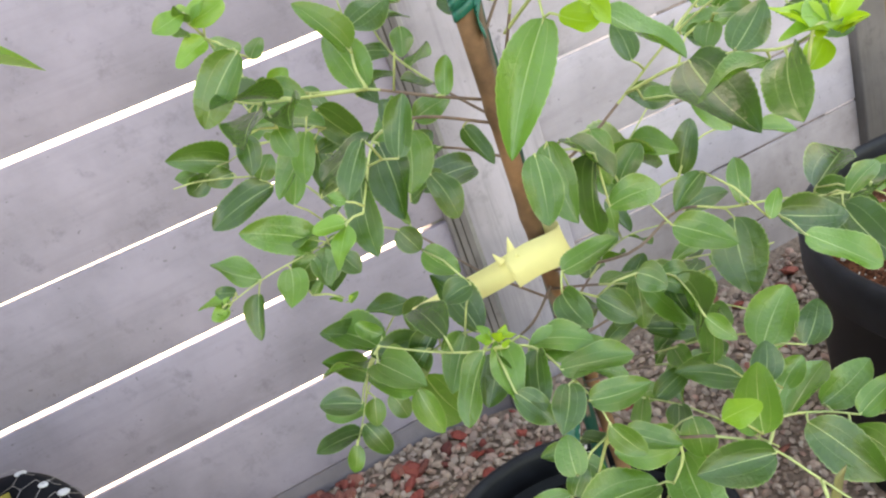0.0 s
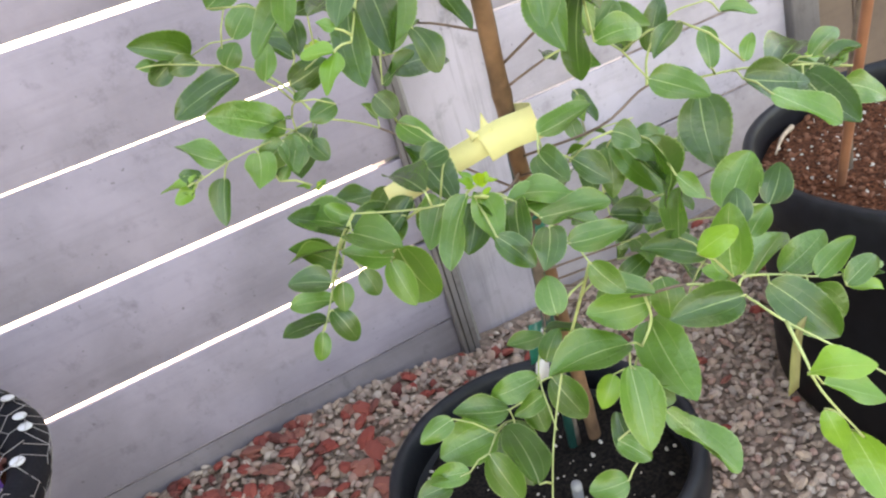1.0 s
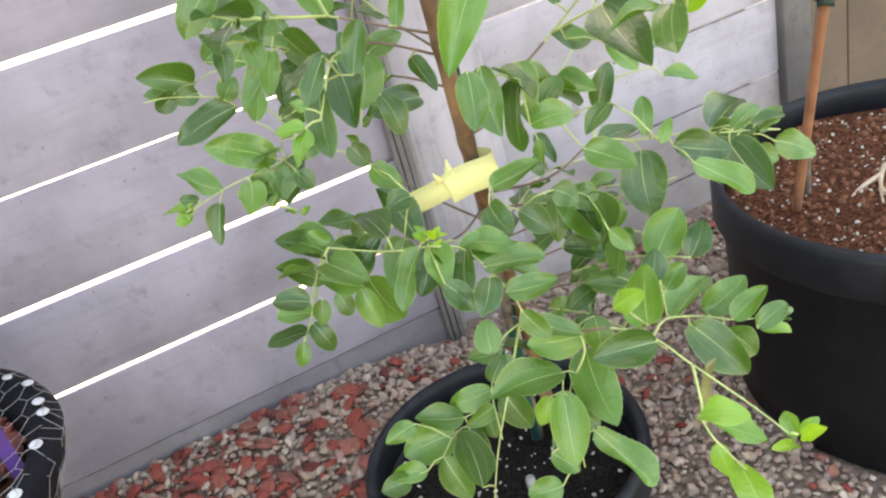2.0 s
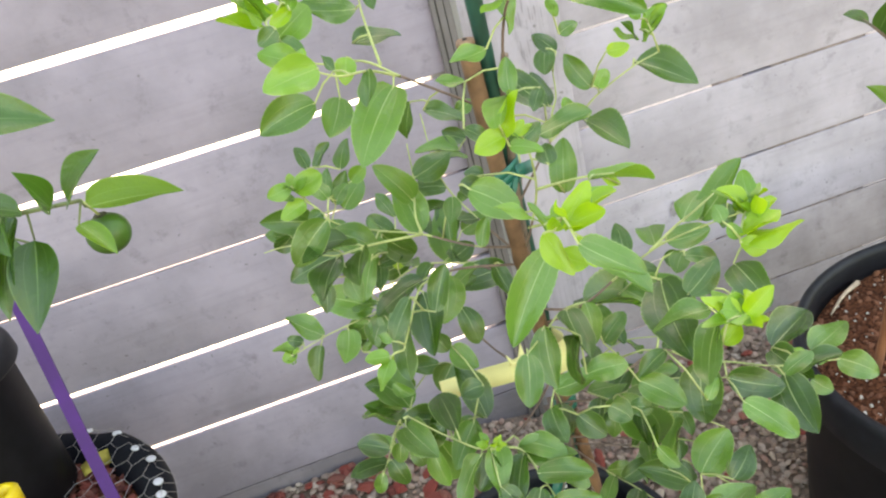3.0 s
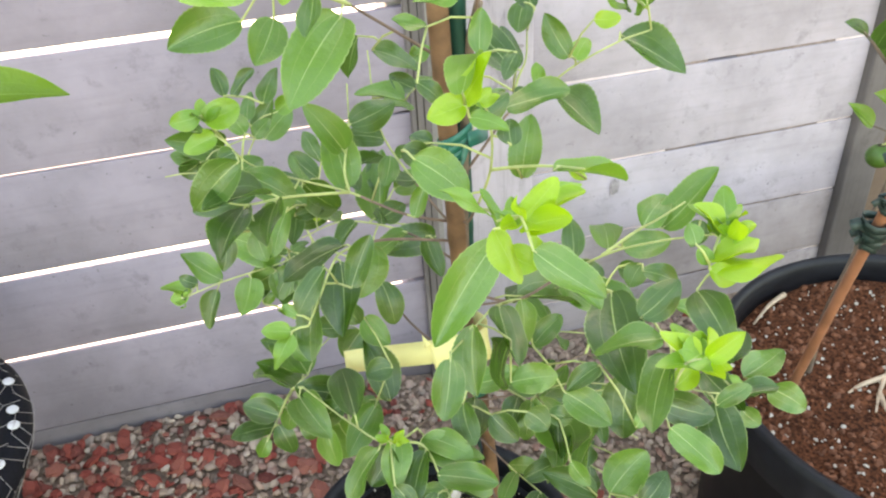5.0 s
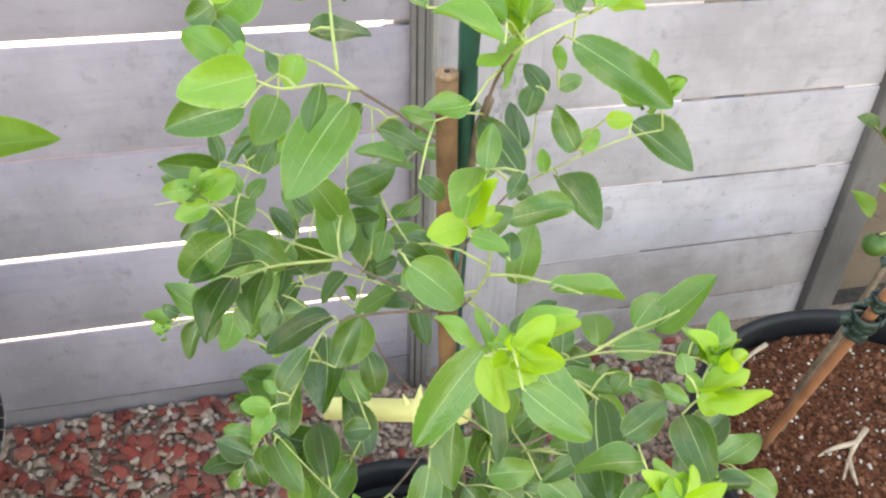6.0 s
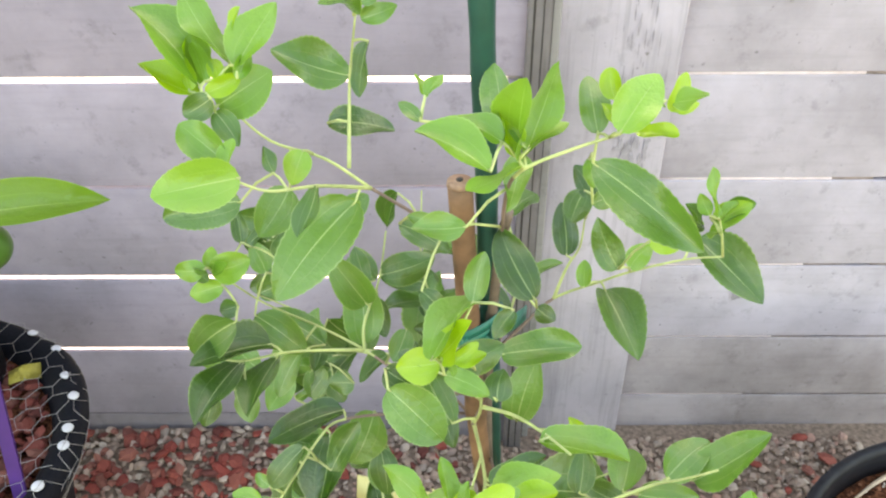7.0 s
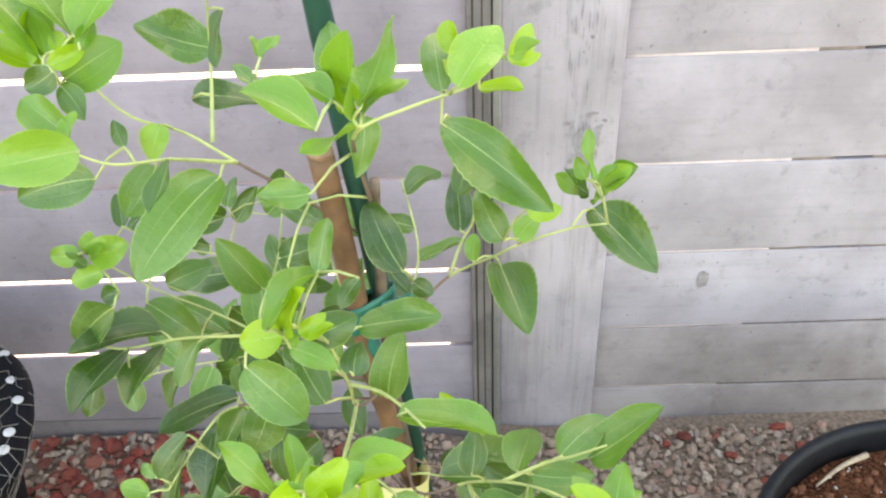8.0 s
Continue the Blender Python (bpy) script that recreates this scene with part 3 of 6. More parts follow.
# top upright
branch(TREE, [(-0.137, 1.455, 0.944), (-0.137, 1.475, 0.97), (-0.136, 1.484, 0.99), (-0.13, 1.478, 1.025)], [
    (-0.124, 1.481, 1.01, -0.131, 1.463, 0.985, 0, 16.1, 32),
    (-0.151, 1.479, 0.961, -0.112, 1.476, 0.963, 0, 19.9, -2),
    (-0.138, 1.501, 0.981, -0.186, 1.513, 0.991, 0, 25.8, -5)])
# top right
branch(TREE, [(-0.048, 1.441, 0.9), (-0.05, 1.41, 0.95), (-0.046, 1.382, 0.983), (-0.02, 1.388, 0.992), (0.006, 1.397, 0.997), (0.022, 1.398, 1.012)], [
    (0.001, 1.398, 0.998, -0.005, 1.406, 1.008, 2, 7.5, 18),
    (-0.045, 1.381, 0.986, -0.071, 1.375, 0.975, 1, 14.5, 30),
    (0.01, 1.398, 0.995, 0.03, 1.395, 0.994, 2, 9.9, -1),
    (-0.049, 1.381, 0.992, -0.058, 1.396, 1.01, 2, 11.6, 30),
    (-0.043, 1.381, 0.995, -0.025, 1.413, 1.023, 1, 23.7, -42),
    (-0.044, 1.389, 0.988, -0.025, 1.399, 1.004, 1, 13.6, -26),
    (-0.046, 1.394, 0.984, -0.049, 1.38, 1.029, 1, 24.1, -74),
    (0, 1.388, 1, 0.019, 1.404, 1.024, 1, 21, 4),
    (-0.055, 1.381, 0.999, -0.08, 1.393, 1.011, 1, 14.3, 18),
    (-0.007, 1.403, 0.992, -0.01, 1.422, 1.016, 0, 15.4, -1)], [
    (-0.055, 1.392, 0.993, -0.057, 1.415, 1.025, 0, 19.9, 14),
    (-0.001, 1.402, 1.01, -0.003, 1.412, 1.022, 2, 10.6, -24),
    (-0.045, 1.408, 0.979, -0.048, 1.39, 0.955, 0, 15.5, -32),
    (-0.008, 1.401, 0.977, 0.044, 1.371, 0.945, 0, 24.8, 37),
    (-0.061, 1.364, 0.993, -0.094, 1.38, 1.009, 1, 20.4, 19),
    (-0.071, 1.383, 0.951, -0.098, 1.387, 0.947, 0, 13.8, 0),
    (-0.082, 1.426, 0.92, -0.103, 1.434, 0.924, 0, 11.4, 0),
    (-0.095, 1.407, 0.892, -0.081, 1.397, 0.881, 0, 12.8, 22),
    (-0.093, 1.401, 1, -0.104, 1.408, 1.007, 0, 7.3, -17),
    (-0.091, 1.41, 1.008, -0.083, 1.417, 1.018, 1, 7.2, -12)], [
    (-0.091, 1.413, 1.008, -0.095, 1.42, 1.017, 1, 6.3, 25),
    (-0.003, 1.437, 0.96, -0.001, 1.427, 0.947, 1, 9.1, 21),
    (0.002, 1.438, 0.93, 0.02, 1.44, 0.935, 0, 12.2, 26)])
# mid right
branch(TREE, [(-0.051, 1.463, 0.79), (-0.03, 1.47, 0.81), (-0.008, 1.478, 0.829), (0.021, 1.472, 0.848), (0.036, 1.46, 0.865), (0.065, 1.45, 0.882), (0.085, 1.442, 0.89)], [
    (0.034, 1.456, 0.871, 0.048, 1.464, 0.884, 1, 15, 5),
    (0.025, 1.474, 0.84, 0.039, 1.419, 0.833, 0, 29.2, -7),
    (0.025, 1.447, 0.877, 0.01, 1.454, 0.908, 0, 18.7, -33),
    (0.007, 1.457, 0.855, 0.008, 1.468, 0.869, 1, 10.5, -14),
    (0.078, 1.442, 0.916, 0.088, 1.448, 0.926, 1, 7.8, -39),
    (0.073, 1.435, 0.922, 0.07, 1.453, 0.945, 1, 9.3, 28),
    (0.07, 1.438, 0.922, 0.065, 1.446, 0.932, 1, 8.5, -34),
    (0.037, 1.435, 0.906, 0.057, 1.433, 0.906, 2, 12.7, 29),
    (0.085, 1.488, 0.872, 0.117, 1.441, 0.858, 0, 29.9, 7)])
# mid right fork
branch(TREE, [(-0.008, 1.478, 0.829), (0, 1.485, 0.85), (0.008, 1.489, 0.864), (0.01, 1.492, 0.885)], [
    (0, 1.489, 0.857, -0.003, 1.512, 0.886, 0, 18.9, -4),
    (0.015, 1.489, 0.902, 0.001, 1.503, 0.919, 0, 15.9, -30),
    (0.008, 1.493, 0.906, -0.001, 1.481, 0.889, 0, 18.8, 1)])
# mid left
branch(TREE, [(-0.052, 1.472, 0.74), (-0.1, 1.46, 0.765), (-0.14, 1.475, 0.785), (-0.175, 1.49, 0.795), (-0.209, 1.49, 0.815), (-0.226, 1.466, 0.856)], [
    (-0.226, 1.46, 0.855, -0.25, 1.458, 0.848, 1, 15.5, -27),
    (-0.095, 1.455, 0.764, -0.082, 1.464, 0.787, 0, 14, 0),
    (-0.215, 1.48, 0.813, -0.181, 1.463, 0.794, 0, 25.9, 14),
    (-0.232, 1.46, 0.867, -0.207, 1.462, 0.874, 1, 21, 28),
    (-0.232, 1.46, 0.868, -0.231, 1.468, 0.88, 1, 9.5, 12),
    (-0.232, 1.452, 0.874, -0.254, 1.453, 0.872, 1, 14.4, -27),
    (-0.216, 1.452, 0.844, -0.229, 1.451, 0.84, 0, 13.3, -25),
    (-0.214, 1.437, 0.844, -0.252, 1.442, 0.809, 0, 28.8, -30),
    (-0.208, 1.5, 0.835, -0.22, 1.514, 0.852, 0, 16.7, -6),
    (-0.202, 1.504, 0.829, -0.188, 1.51, 0.84, 0, 12.8, 23)], [
    (-0.216, 1.482, 0.873, -0.221, 1.496, 0.89, 0, 11.3, 0),
    (-0.211, 1.478, 0.874, -0.192, 1.484, 0.888, 0, 12.2, 0),
    (-0.191, 1.471, 0.868, -0.178, 1.483, 0.889, 0, 13.7, 0),
    (-0.189, 1.485, 0.773, -0.206, 1.466, 0.746, 0, 18.6, 0),
    (-0.173, 1.501, 0.766, -0.216, 1.516, 0.788, 0, 25.3, 0),
    (-0.181, 1.515, 0.759, -0.226, 1.509, 0.733, 0, 26.2, 0),
    (-0.183, 1.518, 0.748, -0.159, 1.517, 0.751, 0, 13.2, 20),
    (-0.172, 1.517, 0.778, -0.144, 1.532, 0.738, 0, 28.9, 44),
    (-0.18, 1.541, 0.742, -0.189, 1.525, 0.716, 0, 15.9, 0),
    (-0.108, 1.459, 0.818, -0.117, 1.447, 0.8, 0, 15.9, -5)], [
    (-0.235, 1.56, 0.768, -0.2, 1.566, 0.781, 0, 23.7, 26)])
# mid left fork
branch(TREE, [(-0.14, 1.475, 0.785), (-0.185, 1.457, 0.8), (-0.214, 1.436, 0.811), (-0.228, 1.43, 0.819)], [
    (-0.195, 1.448, 0.803, -0.207, 1.4, 0.799, 0, 25.3, 27),
    (-0.217, 1.44, 0.807, -0.237, 1.391, 0.801, 0, 27.2, 15),
    (-0.201, 1.459, 0.805, -0.24, 1.421, 0.828, 0, 29.7, 13),
    (-0.212, 1.424, 0.796, -0.209, 1.411, 0.779, 0, 17.1, -5),
    (-0.232, 1.419, 0.8, -0.238, 1.405, 0.781, 0, 14.9, -14)])
# mid left upright
branch(TREE, [(-0.14, 1.475, 0.785), (-0.14, 1.487, 0.8), (-0.13, 1.512, 0.821), (-0.125, 1.53, 0.85)], [
    (-0.129, 1.513, 0.823, -0.09, 1.518, 0.835, 0, 25.1, 24),
    (-0.138, 1.494, 0.811, -0.161, 1.49, 0.854, 0, 24.9, -21),
    (-0.141, 1.483, 0.783, -0.147, 1.515, 0.824, 0, 30, -2),
    (-0.134, 1.527, 0.79, -0.128, 1.509, 0.766, 0, 17, 6),
    (-0.136, 1.535, 0.77, -0.102, 1.541, 0.783, 0, 18.8, -24)])
# left front
branch(TREE, [(-0.051, 1.475, 0.72), (-0.12, 1.435, 0.762), (-0.154, 1.424, 0.767), (-0.166, 1.414, 0.762), (-0.178, 1.394, 0.753), (-0.19, 1.383, 0.738)], [
    (-0.159, 1.416, 0.764, -0.166, 1.384, 0.721, 0, 27.5, 26),
    (-0.18, 1.402, 0.753, -0.195, 1.374, 0.714, 0, 25.9, 26),
    (-0.196, 1.385, 0.748, -0.205, 1.391, 0.754, 0, 8.3, -4),
    (-0.202, 1.382, 0.737, -0.222, 1.386, 0.74, 1, 13.7, -8),
    (-0.202, 1.38, 0.737, -0.22, 1.369, 0.719, 1, 13.8, 21),
    (-0.132, 1.443, 0.756, -0.149, 1.421, 0.724, 0, 30.4, -6),
    (-0.153, 1.44, 0.761, -0.201, 1.414, 0.761, 0, 27.8, 17),
    (-0.083, 1.476, 0.732, -0.076, 1.454, 0.704, 0, 18.1, 0),
    (-0.156, 1.391, 0.757, -0.136, 1.405, 0.788, 0, 19.7, 0),
    (-0.172, 1.394, 0.776, -0.198, 1.38, 0.755, 0, 18.4, 10)], [
    (-0.129, 1.437, 0.724, -0.124, 1.416, 0.696, 0, 21.4, 3)])
# front up
branch(TREE, [(-0.052, 1.472, 0.74), (-0.065, 1.4, 0.79), (-0.062, 1.362, 0.846), (-0.067, 1.347, 0.89), (-0.078, 1.34, 0.905)], [
    (-0.085, 1.341, 0.902, -0.072, 1.331, 0.934, 2, 17.9, -13),
    (-0.084, 1.336, 0.904, -0.106, 1.336, 0.9, 2, 18.3, -20),
    (-0.082, 1.336, 0.896, -0.06, 1.328, 0.89, 1, 12, 11),
    (-0.077, 1.349, 0.89, -0.052, 1.353, 0.9, 0, 18.1, 16),
    (-0.055, 1.342, 0.871, -0.052, 1.352, 0.884, 0, 15.5, -8),
    (-0.088, 1.326, 0.915, -0.07, 1.367, 0.924, 1, 23.2, -36),
    (-0.078, 1.369, 0.825, -0.097, 1.39, 0.859, 0, 22.1, 0),
    (-0.053, 1.36, 0.887, -0.011, 1.362, 0.889, 0, 21, 0),
    (-0.068, 1.358, 0.923, -0.062, 1.372, 0.944, 0, 13, 0),
    (-0.048, 1.352, 0.923, -0.058, 1.345, 0.911, 0, 10.2, -5)], [
    (-0.095, 1.376, 0.864, -0.108, 1.381, 0.869, 0, 11.3, -20),
    (-0.115, 1.373, 0.864, -0.096, 1.365, 0.856, 0, 17.2, 19),
    (-0.112, 1.355, 0.867, -0.083, 1.336, 0.846, 0, 27.9, 16)])
# front out
branch(TREE, [(-0.065, 1.395, 0.8), (-0.062, 1.345, 0.825), (-0.062, 1.311, 0.84), (-0.072, 1.29, 0.853), (-0.072, 1.28, 0.862)], [
    (-0.059, 1.316, 0.837, -0.031, 1.324, 0.852, 0, 16.7, -35),
    (-0.061, 1.304, 0.841, -0.031, 1.305, 0.865, 1, 19.7, -33),
    (-0.077, 1.289, 0.849, -0.068, 1.296, 0.859, 2, 13.5, 0),
    (-0.084, 1.29, 0.85, -0.073, 1.27, 0.825, 2, 16.7, -7),
    (-0.079, 1.296, 0.843, -0.083, 1.312, 0.864, 1, 13.9, 39),
    (-0.057, 1.293, 0.851, -0.029, 1.294, 0.862, 2, 15.1, -33),
    (-0.085, 1.28, 0.861, -0.106, 1.297, 0.881, 1, 14.1, 42),
    (-0.051, 1.321, 0.822, -0.048, 1.305, 0.801, 2, 13.1, -18),
    (-0.067, 1.335, 0.812, -0.117, 1.313, 0.755, 0, 29.1, -8),
    (-0.067, 1.318, 0.814, -0.05, 1.308, 0.804, 2, 19.5, 14)], [
    (-0.039, 1.323, 0.805, -0.011, 1.296, 0.772, 0, 26.5, -10),
    (-0.071, 1.263, 0.85, -0.036, 1.244, 0.825, 0, 23.5, 0)])
# front right
branch(TREE, [(-0.062, 1.362, 0.846), (-0.045, 1.352, 0.85), (-0.031, 1.333, 0.857), (-0.02, 1.315, 0.862)], [
    (-0.034, 1.328, 0.857, 0.016, 1.33, 0.846, 1, 26.4, -37),
    (-0.042, 1.36, 0.837, -0.035, 1.363, 0.876, 0, 20.9, -8),
    (-0.003, 1.348, 0.835, -0.014, 1.356, 0.844, 2, 8, -10)])
# right
branch(TREE, [(-0.048, 1.486, 0.66), (-0.035, 1.4, 0.708), (0, 1.385, 0.735), (0.025, 1.36, 0.765), (0.048, 1.335, 0.785), (0.066, 1.298, 0.809)], [
    (0.062, 1.295, 0.809, 0.075, 1.294, 0.809, 1, 10, 11),
    (0.059, 1.299, 0.81, 0.089, 1.309, 0.815, 2, 15.3, -56),
    (0.059, 1.299, 0.809, 0.081, 1.308, 0.825, 1, 14.6, -42),
    (0.064, 1.319, 0.807, 0.054, 1.311, 0.794, 0, 14.4, 14),
    (0.002, 1.373, 0.757, 0.004, 1.388, 0.782, 0, 16.8, -19),
    (0.052, 1.286, 0.797, 0.049, 1.294, 0.807, 1, 10.6, -25),
    (0.051, 1.284, 0.795, 0.068, 1.276, 0.787, 2, 14.7, 18),
    (0.05, 1.284, 0.8, 0.086, 1.288, 0.804, 2, 18.1, -30),
    (0.055, 1.285, 0.793, 0.089, 1.27, 0.809, 2, 19.9, -29),
    (0.046, 1.286, 0.779, 0.041, 1.244, 0.774, 0, 25.4, 35)], [
    (0.04, 1.285, 0.815, 0.038, 1.292, 0.826, 0, 11.7, -32),
    (-0.02, 1.429, 0.688, 0.06, 1.459, 0.649, 0, 47.8, -19),
    (-0.03, 1.369, 0.687, -0.005, 1.374, 0.706, 0, 17.6, 8),
    (-0.012, 1.348, 0.653, 0.017, 1.326, 0.631, 0, 25.9, 23),
    (0.009, 1.335, 0.685, -0.018, 1.331, 0.671, 0, 15.3, 0),
    (0.02, 1.294, 0.658, 0.032, 1.297, 0.673, 0, 9.7, 0)])
# right hang
branch(TREE, [(-0.035, 1.4, 0.708), (-0.06, 1.37, 0.73), (-0.081, 1.348, 0.734), (-0.104, 1.325, 0.737)], [
    (-0.055, 1.372, 0.729, -0.057, 1.32, 0.718, 0, 27.5, -20),
    (-0.084, 1.338, 0.746, -0.091, 1.314, 0.703, 0, 25.2, 36),
    (-0.036, 1.378, 0.726, -0.038, 1.359, 0.694, 0, 18.8, -10),
    (-0.059, 1.335, 0.728, -0.067, 1.349, 0.67, 0, 30.4, 54),
    (-0.062, 1.327, 0.697, -0.029, 1.32, 0.699, 0, 21.5, 18),
    (-0.111, 1.296, 0.759, -0.122, 1.279, 0.727, 0, 20.5, 3)])
# right front
branch(TREE, [(0, 1.385, 0.735), (0.008, 1.335, 0.755), (0.018, 1.295, 0.762), (0.011, 1.252, 0.77), (0.014, 1.226, 0.782)], [
    (0.008, 1.325, 0.759, -0.005, 1.259, 0.733, 0, 38.3, 21),
    (0.011, 1.251, 0.766, -0.023, 1.212, 0.755, 0, 26.9, 49),
    (0.008, 1.33, 0.756, 0.019, 1.309, 0.721, 0, 21.1, 0),
    (0.017, 1.27, 0.761, -0.024, 1.28, 0.761, 0, 21.2, 30),
    (0.009, 1.286, 0.767, 0.036, 1.29, 0.787, 0, 22.1, 5),
    (0.003, 1.224, 0.784, 0.031, 1.235, 0.784, 1, 23.4, 7),
    (0.006, 1.377, 0.729, 0.049, 1.364, 0.718, 0, 23.7, -15),
    (0.018, 1.337, 0.769, 0.033, 1.332, 0.766, 0, 13.8, 29),
    (0.032, 1.33, 0.773, 0.021, 1.325, 0.76, 0, 16, 3),
    (-0.001, 1.226, 0.766, 0.013, 1.229, 0.776, 2, 13.7, 1)], [
    (0.023, 1.313, 0.781, 0.047, 1.304, 0.773, 0, 14.6, 15),
    (0.032, 1.364, 0.719, 0.046, 1.346, 0.697, 0, 20.1, 20),
    (0.039, 1.396, 0.715, 0.01, 1.407, 0.726, 0, 21.3, -17)])
# right fork
branch(TREE, [(0.02, 1.365, 0.76), (0.045, 1.367, 0.773), (0.06, 1.363, 0.783), (0.078, 1.36, 0.795)], [
    (0.037, 1.369, 0.761, 0.075, 1.366, 0.762, 0, 21.5, 12),
    (0.054, 1.372, 0.772, 0.085, 1.393, 0.785, 0, 23.1, -4),
    (0.029, 1.373, 0.758, 0.041, 1.41, 0.76, 0, 24.2, -17),
    (0.073, 1.377, 0.764, 0.11, 1.376, 0.809, 0, 29.9, -25)])
# low right
branch(TREE, [(-0.043, 1.504, 0.575), (-0.01, 1.42, 0.605), (0.036, 1.414, 0.622), (0.055, 1.38, 0.625), (0.08, 1.36, 0.625), (0.11, 1.345, 0.618), (0.14, 1.345, 0.608), (0.18, 1.35, 0.592)], [
    (0.041, 1.414, 0.62, 0.08, 1.409, 0.625, 0, 19.8, 0),
    (0.128, 1.345, 0.605, 0.173, 1.336, 0.609, 0, 23.5, -27),
    (0.118, 1.341, 0.608, 0.114, 1.291, 0.582, 0, 37.1, 27),
    (0.146, 1.343, 0.59, 0.16, 1.331, 0.577, 0, 18, 31),
    (0.066, 1.345, 0.624, 0.11, 1.325, 0.61, 0, 28.8, 23),
    (0.05, 1.358, 0.636, 0.062, 1.369, 0.665, 0, 16.6, 0),
    (0.065, 1.32, 0.617, 0.095, 1.293, 0.585, 0, 26.5, 12),
    (0.104, 1.32, 0.629, 0.13, 1.318, 0.644, 0, 15, 0),
    (0.071, 1.398, 0.604, 0.056, 1.371, 0.553, 0, 40.7, 17),
    (0.174, 1.381, 0.583, 0.224, 1.397, 0.592, 0, 26.9, -22)], [
    (0.199, 1.377, 0.567, 0.231, 1.356, 0.547, 0, 27.3, 30),
    (0.136, 1.384, 0.602, 0.196, 1.413, 0.61, 0, 34.2, -14),
    (0.135, 1.385, 0.598, 0.14, 1.333, 0.602, 0, 26.8, 22)])
# low right fork
branch(TREE, [(0.036, 1.414, 0.622), (0.05, 1.425, 0.642), (0.07, 1.42, 0.665), (0.1, 1.41, 0.668)], [
    (0.052, 1.426, 0.642, 0.065, 1.419, 0.681, 0, 20.9, 0),
    (0.115, 1.414, 0.654, 0.143, 1.4, 0.647, 0, 16, 0)])
# back left
branch(TREE, [(-0.041, 1.513, 0.54), (-0.09, 1.55, 0.585), (-0.118, 1.615, 0.615), (-0.165, 1.63, 0.64), (-0.204, 1.611, 0.644), (-0.256, 1.598, 0.645), (-0.292, 1.594, 0.639)], [
    (-0.202, 1.608, 0.643, -0.209, 1.591, 0.613, 0, 23.3, -7),
    (-0.234, 1.601, 0.641, -0.247, 1.568, 0.625, 0, 27.2, -13),
    (-0.2, 1.62, 0.646, -0.26, 1.623, 0.683, 0, 36.3, -35),
    (-0.209, 1.603, 0.641, -0.234, 1.605, 0.629, 0, 27.7, -41),
    (-0.261, 1.604, 0.642, -0.296, 1.627, 0.664, 0, 24.2, 16),
    (-0.192, 1.607, 0.64, -0.213, 1.59, 0.617, 0, 27.7, -18),
    (-0.115, 1.622, 0.621, -0.126, 1.619, 0.642, 0, 11.9, 0),
    (-0.189, 1.597, 0.633, -0.18, 1.585, 0.616, 0, 20.9, 11),
    (-0.268, 1.608, 0.63, -0.286, 1.592, 0.596, 0, 21.5, 9),
    (-0.285, 1.61, 0.639, -0.302, 1.619, 0.646, 0, 13.5, -19)], [
    (-0.293, 1.608, 0.632, -0.321, 1.621, 0.641, 1, 16.1, 12),
    (-0.296, 1.608, 0.63, -0.315, 1.61, 0.626, 1, 14.7, -29),
    (-0.194, 1.607, 0.657, -0.226, 1.617, 0.659, 0, 17, 22),
    (-0.212, 1.639, 0.627, -0.234, 1.593, 0.62, 0, 26.6, -18),
    (-0.192, 1.582, 0.674, -0.175, 1.582, 0.682, 0, 9.6, -1),
    (-0.21, 1.579, 0.699, -0.195, 1.592, 0.727, 0, 17.2, 0),
    (-0.227, 1.593, 0.612, -0.213, 1.594, 0.623, 0, 9.6, 33),
    (-0.164, 1.563, 0.664, -0.189, 1.566, 0.659, 0, 21.9, -28)])
# back left fork
branch(TREE, [(-0.165, 1.63, 0.64), (-0.18, 1.66, 0.675), (-0.199, 1.689, 0.696), (-0.24, 1.68, 0.715), (-0.273, 1.671, 0.728), (-0.294, 1.661, 0.733)], [
    (-0.241, 1.688, 0.718, -0.268, 1.696, 0.716, 0, 21.2, -54),
    (-0.222, 1.669, 0.707, -0.203, 1.671, 0.724, 0, 23.4, 37),
    (-0.213, 1.673, 0.696, -0.282, 1.679, 0.681, 0, 36.1, -23),
    (-0.17, 1.648, 0.631, -0.21, 1.589, 0.614, 0, 37.4, 21),
    (-0.262, 1.703, 0.719, -0.291, 1.719, 0.733, 0, 18.2, 13),
    (-0.263, 1.701, 0.724, -0.287, 1.703, 0.711, 0, 21.4, -50),
    (-0.182, 1.625, 0.68, -0.144, 1.617, 0.692, 0, 28.3, 47),
    (-0.168, 1.631, 0.699, -0.189, 1.651, 0.725, 0, 19.8, -9),
    (-0.165, 1.636, 0.711, -0.171, 1.652, 0.739, 0, 15, 32),
    (-0.151, 1.664, 0.702, -0.175, 1.685, 0.726, 0, 25.1, -22)], [
    (-0.239, 1.74, 0.718, -0.287, 1.706, 0.749, 0, 33.9, -50),
    (-0.195, 1.739, 0.72, -0.163, 1.747, 0.747, 0, 27.9, 30),
    (-0.203, 1.665, 0.759, -0.18, 1.677, 0.789, 0, 20.1, 14),
    (-0.208, 1.663, 0.776, -0.2, 1.676, 0.8, 0, 14.6, -1),
    (-0.179, 1.666, 0.779, -0.159, 1.668, 0.79, 1, 18.6, 35)])
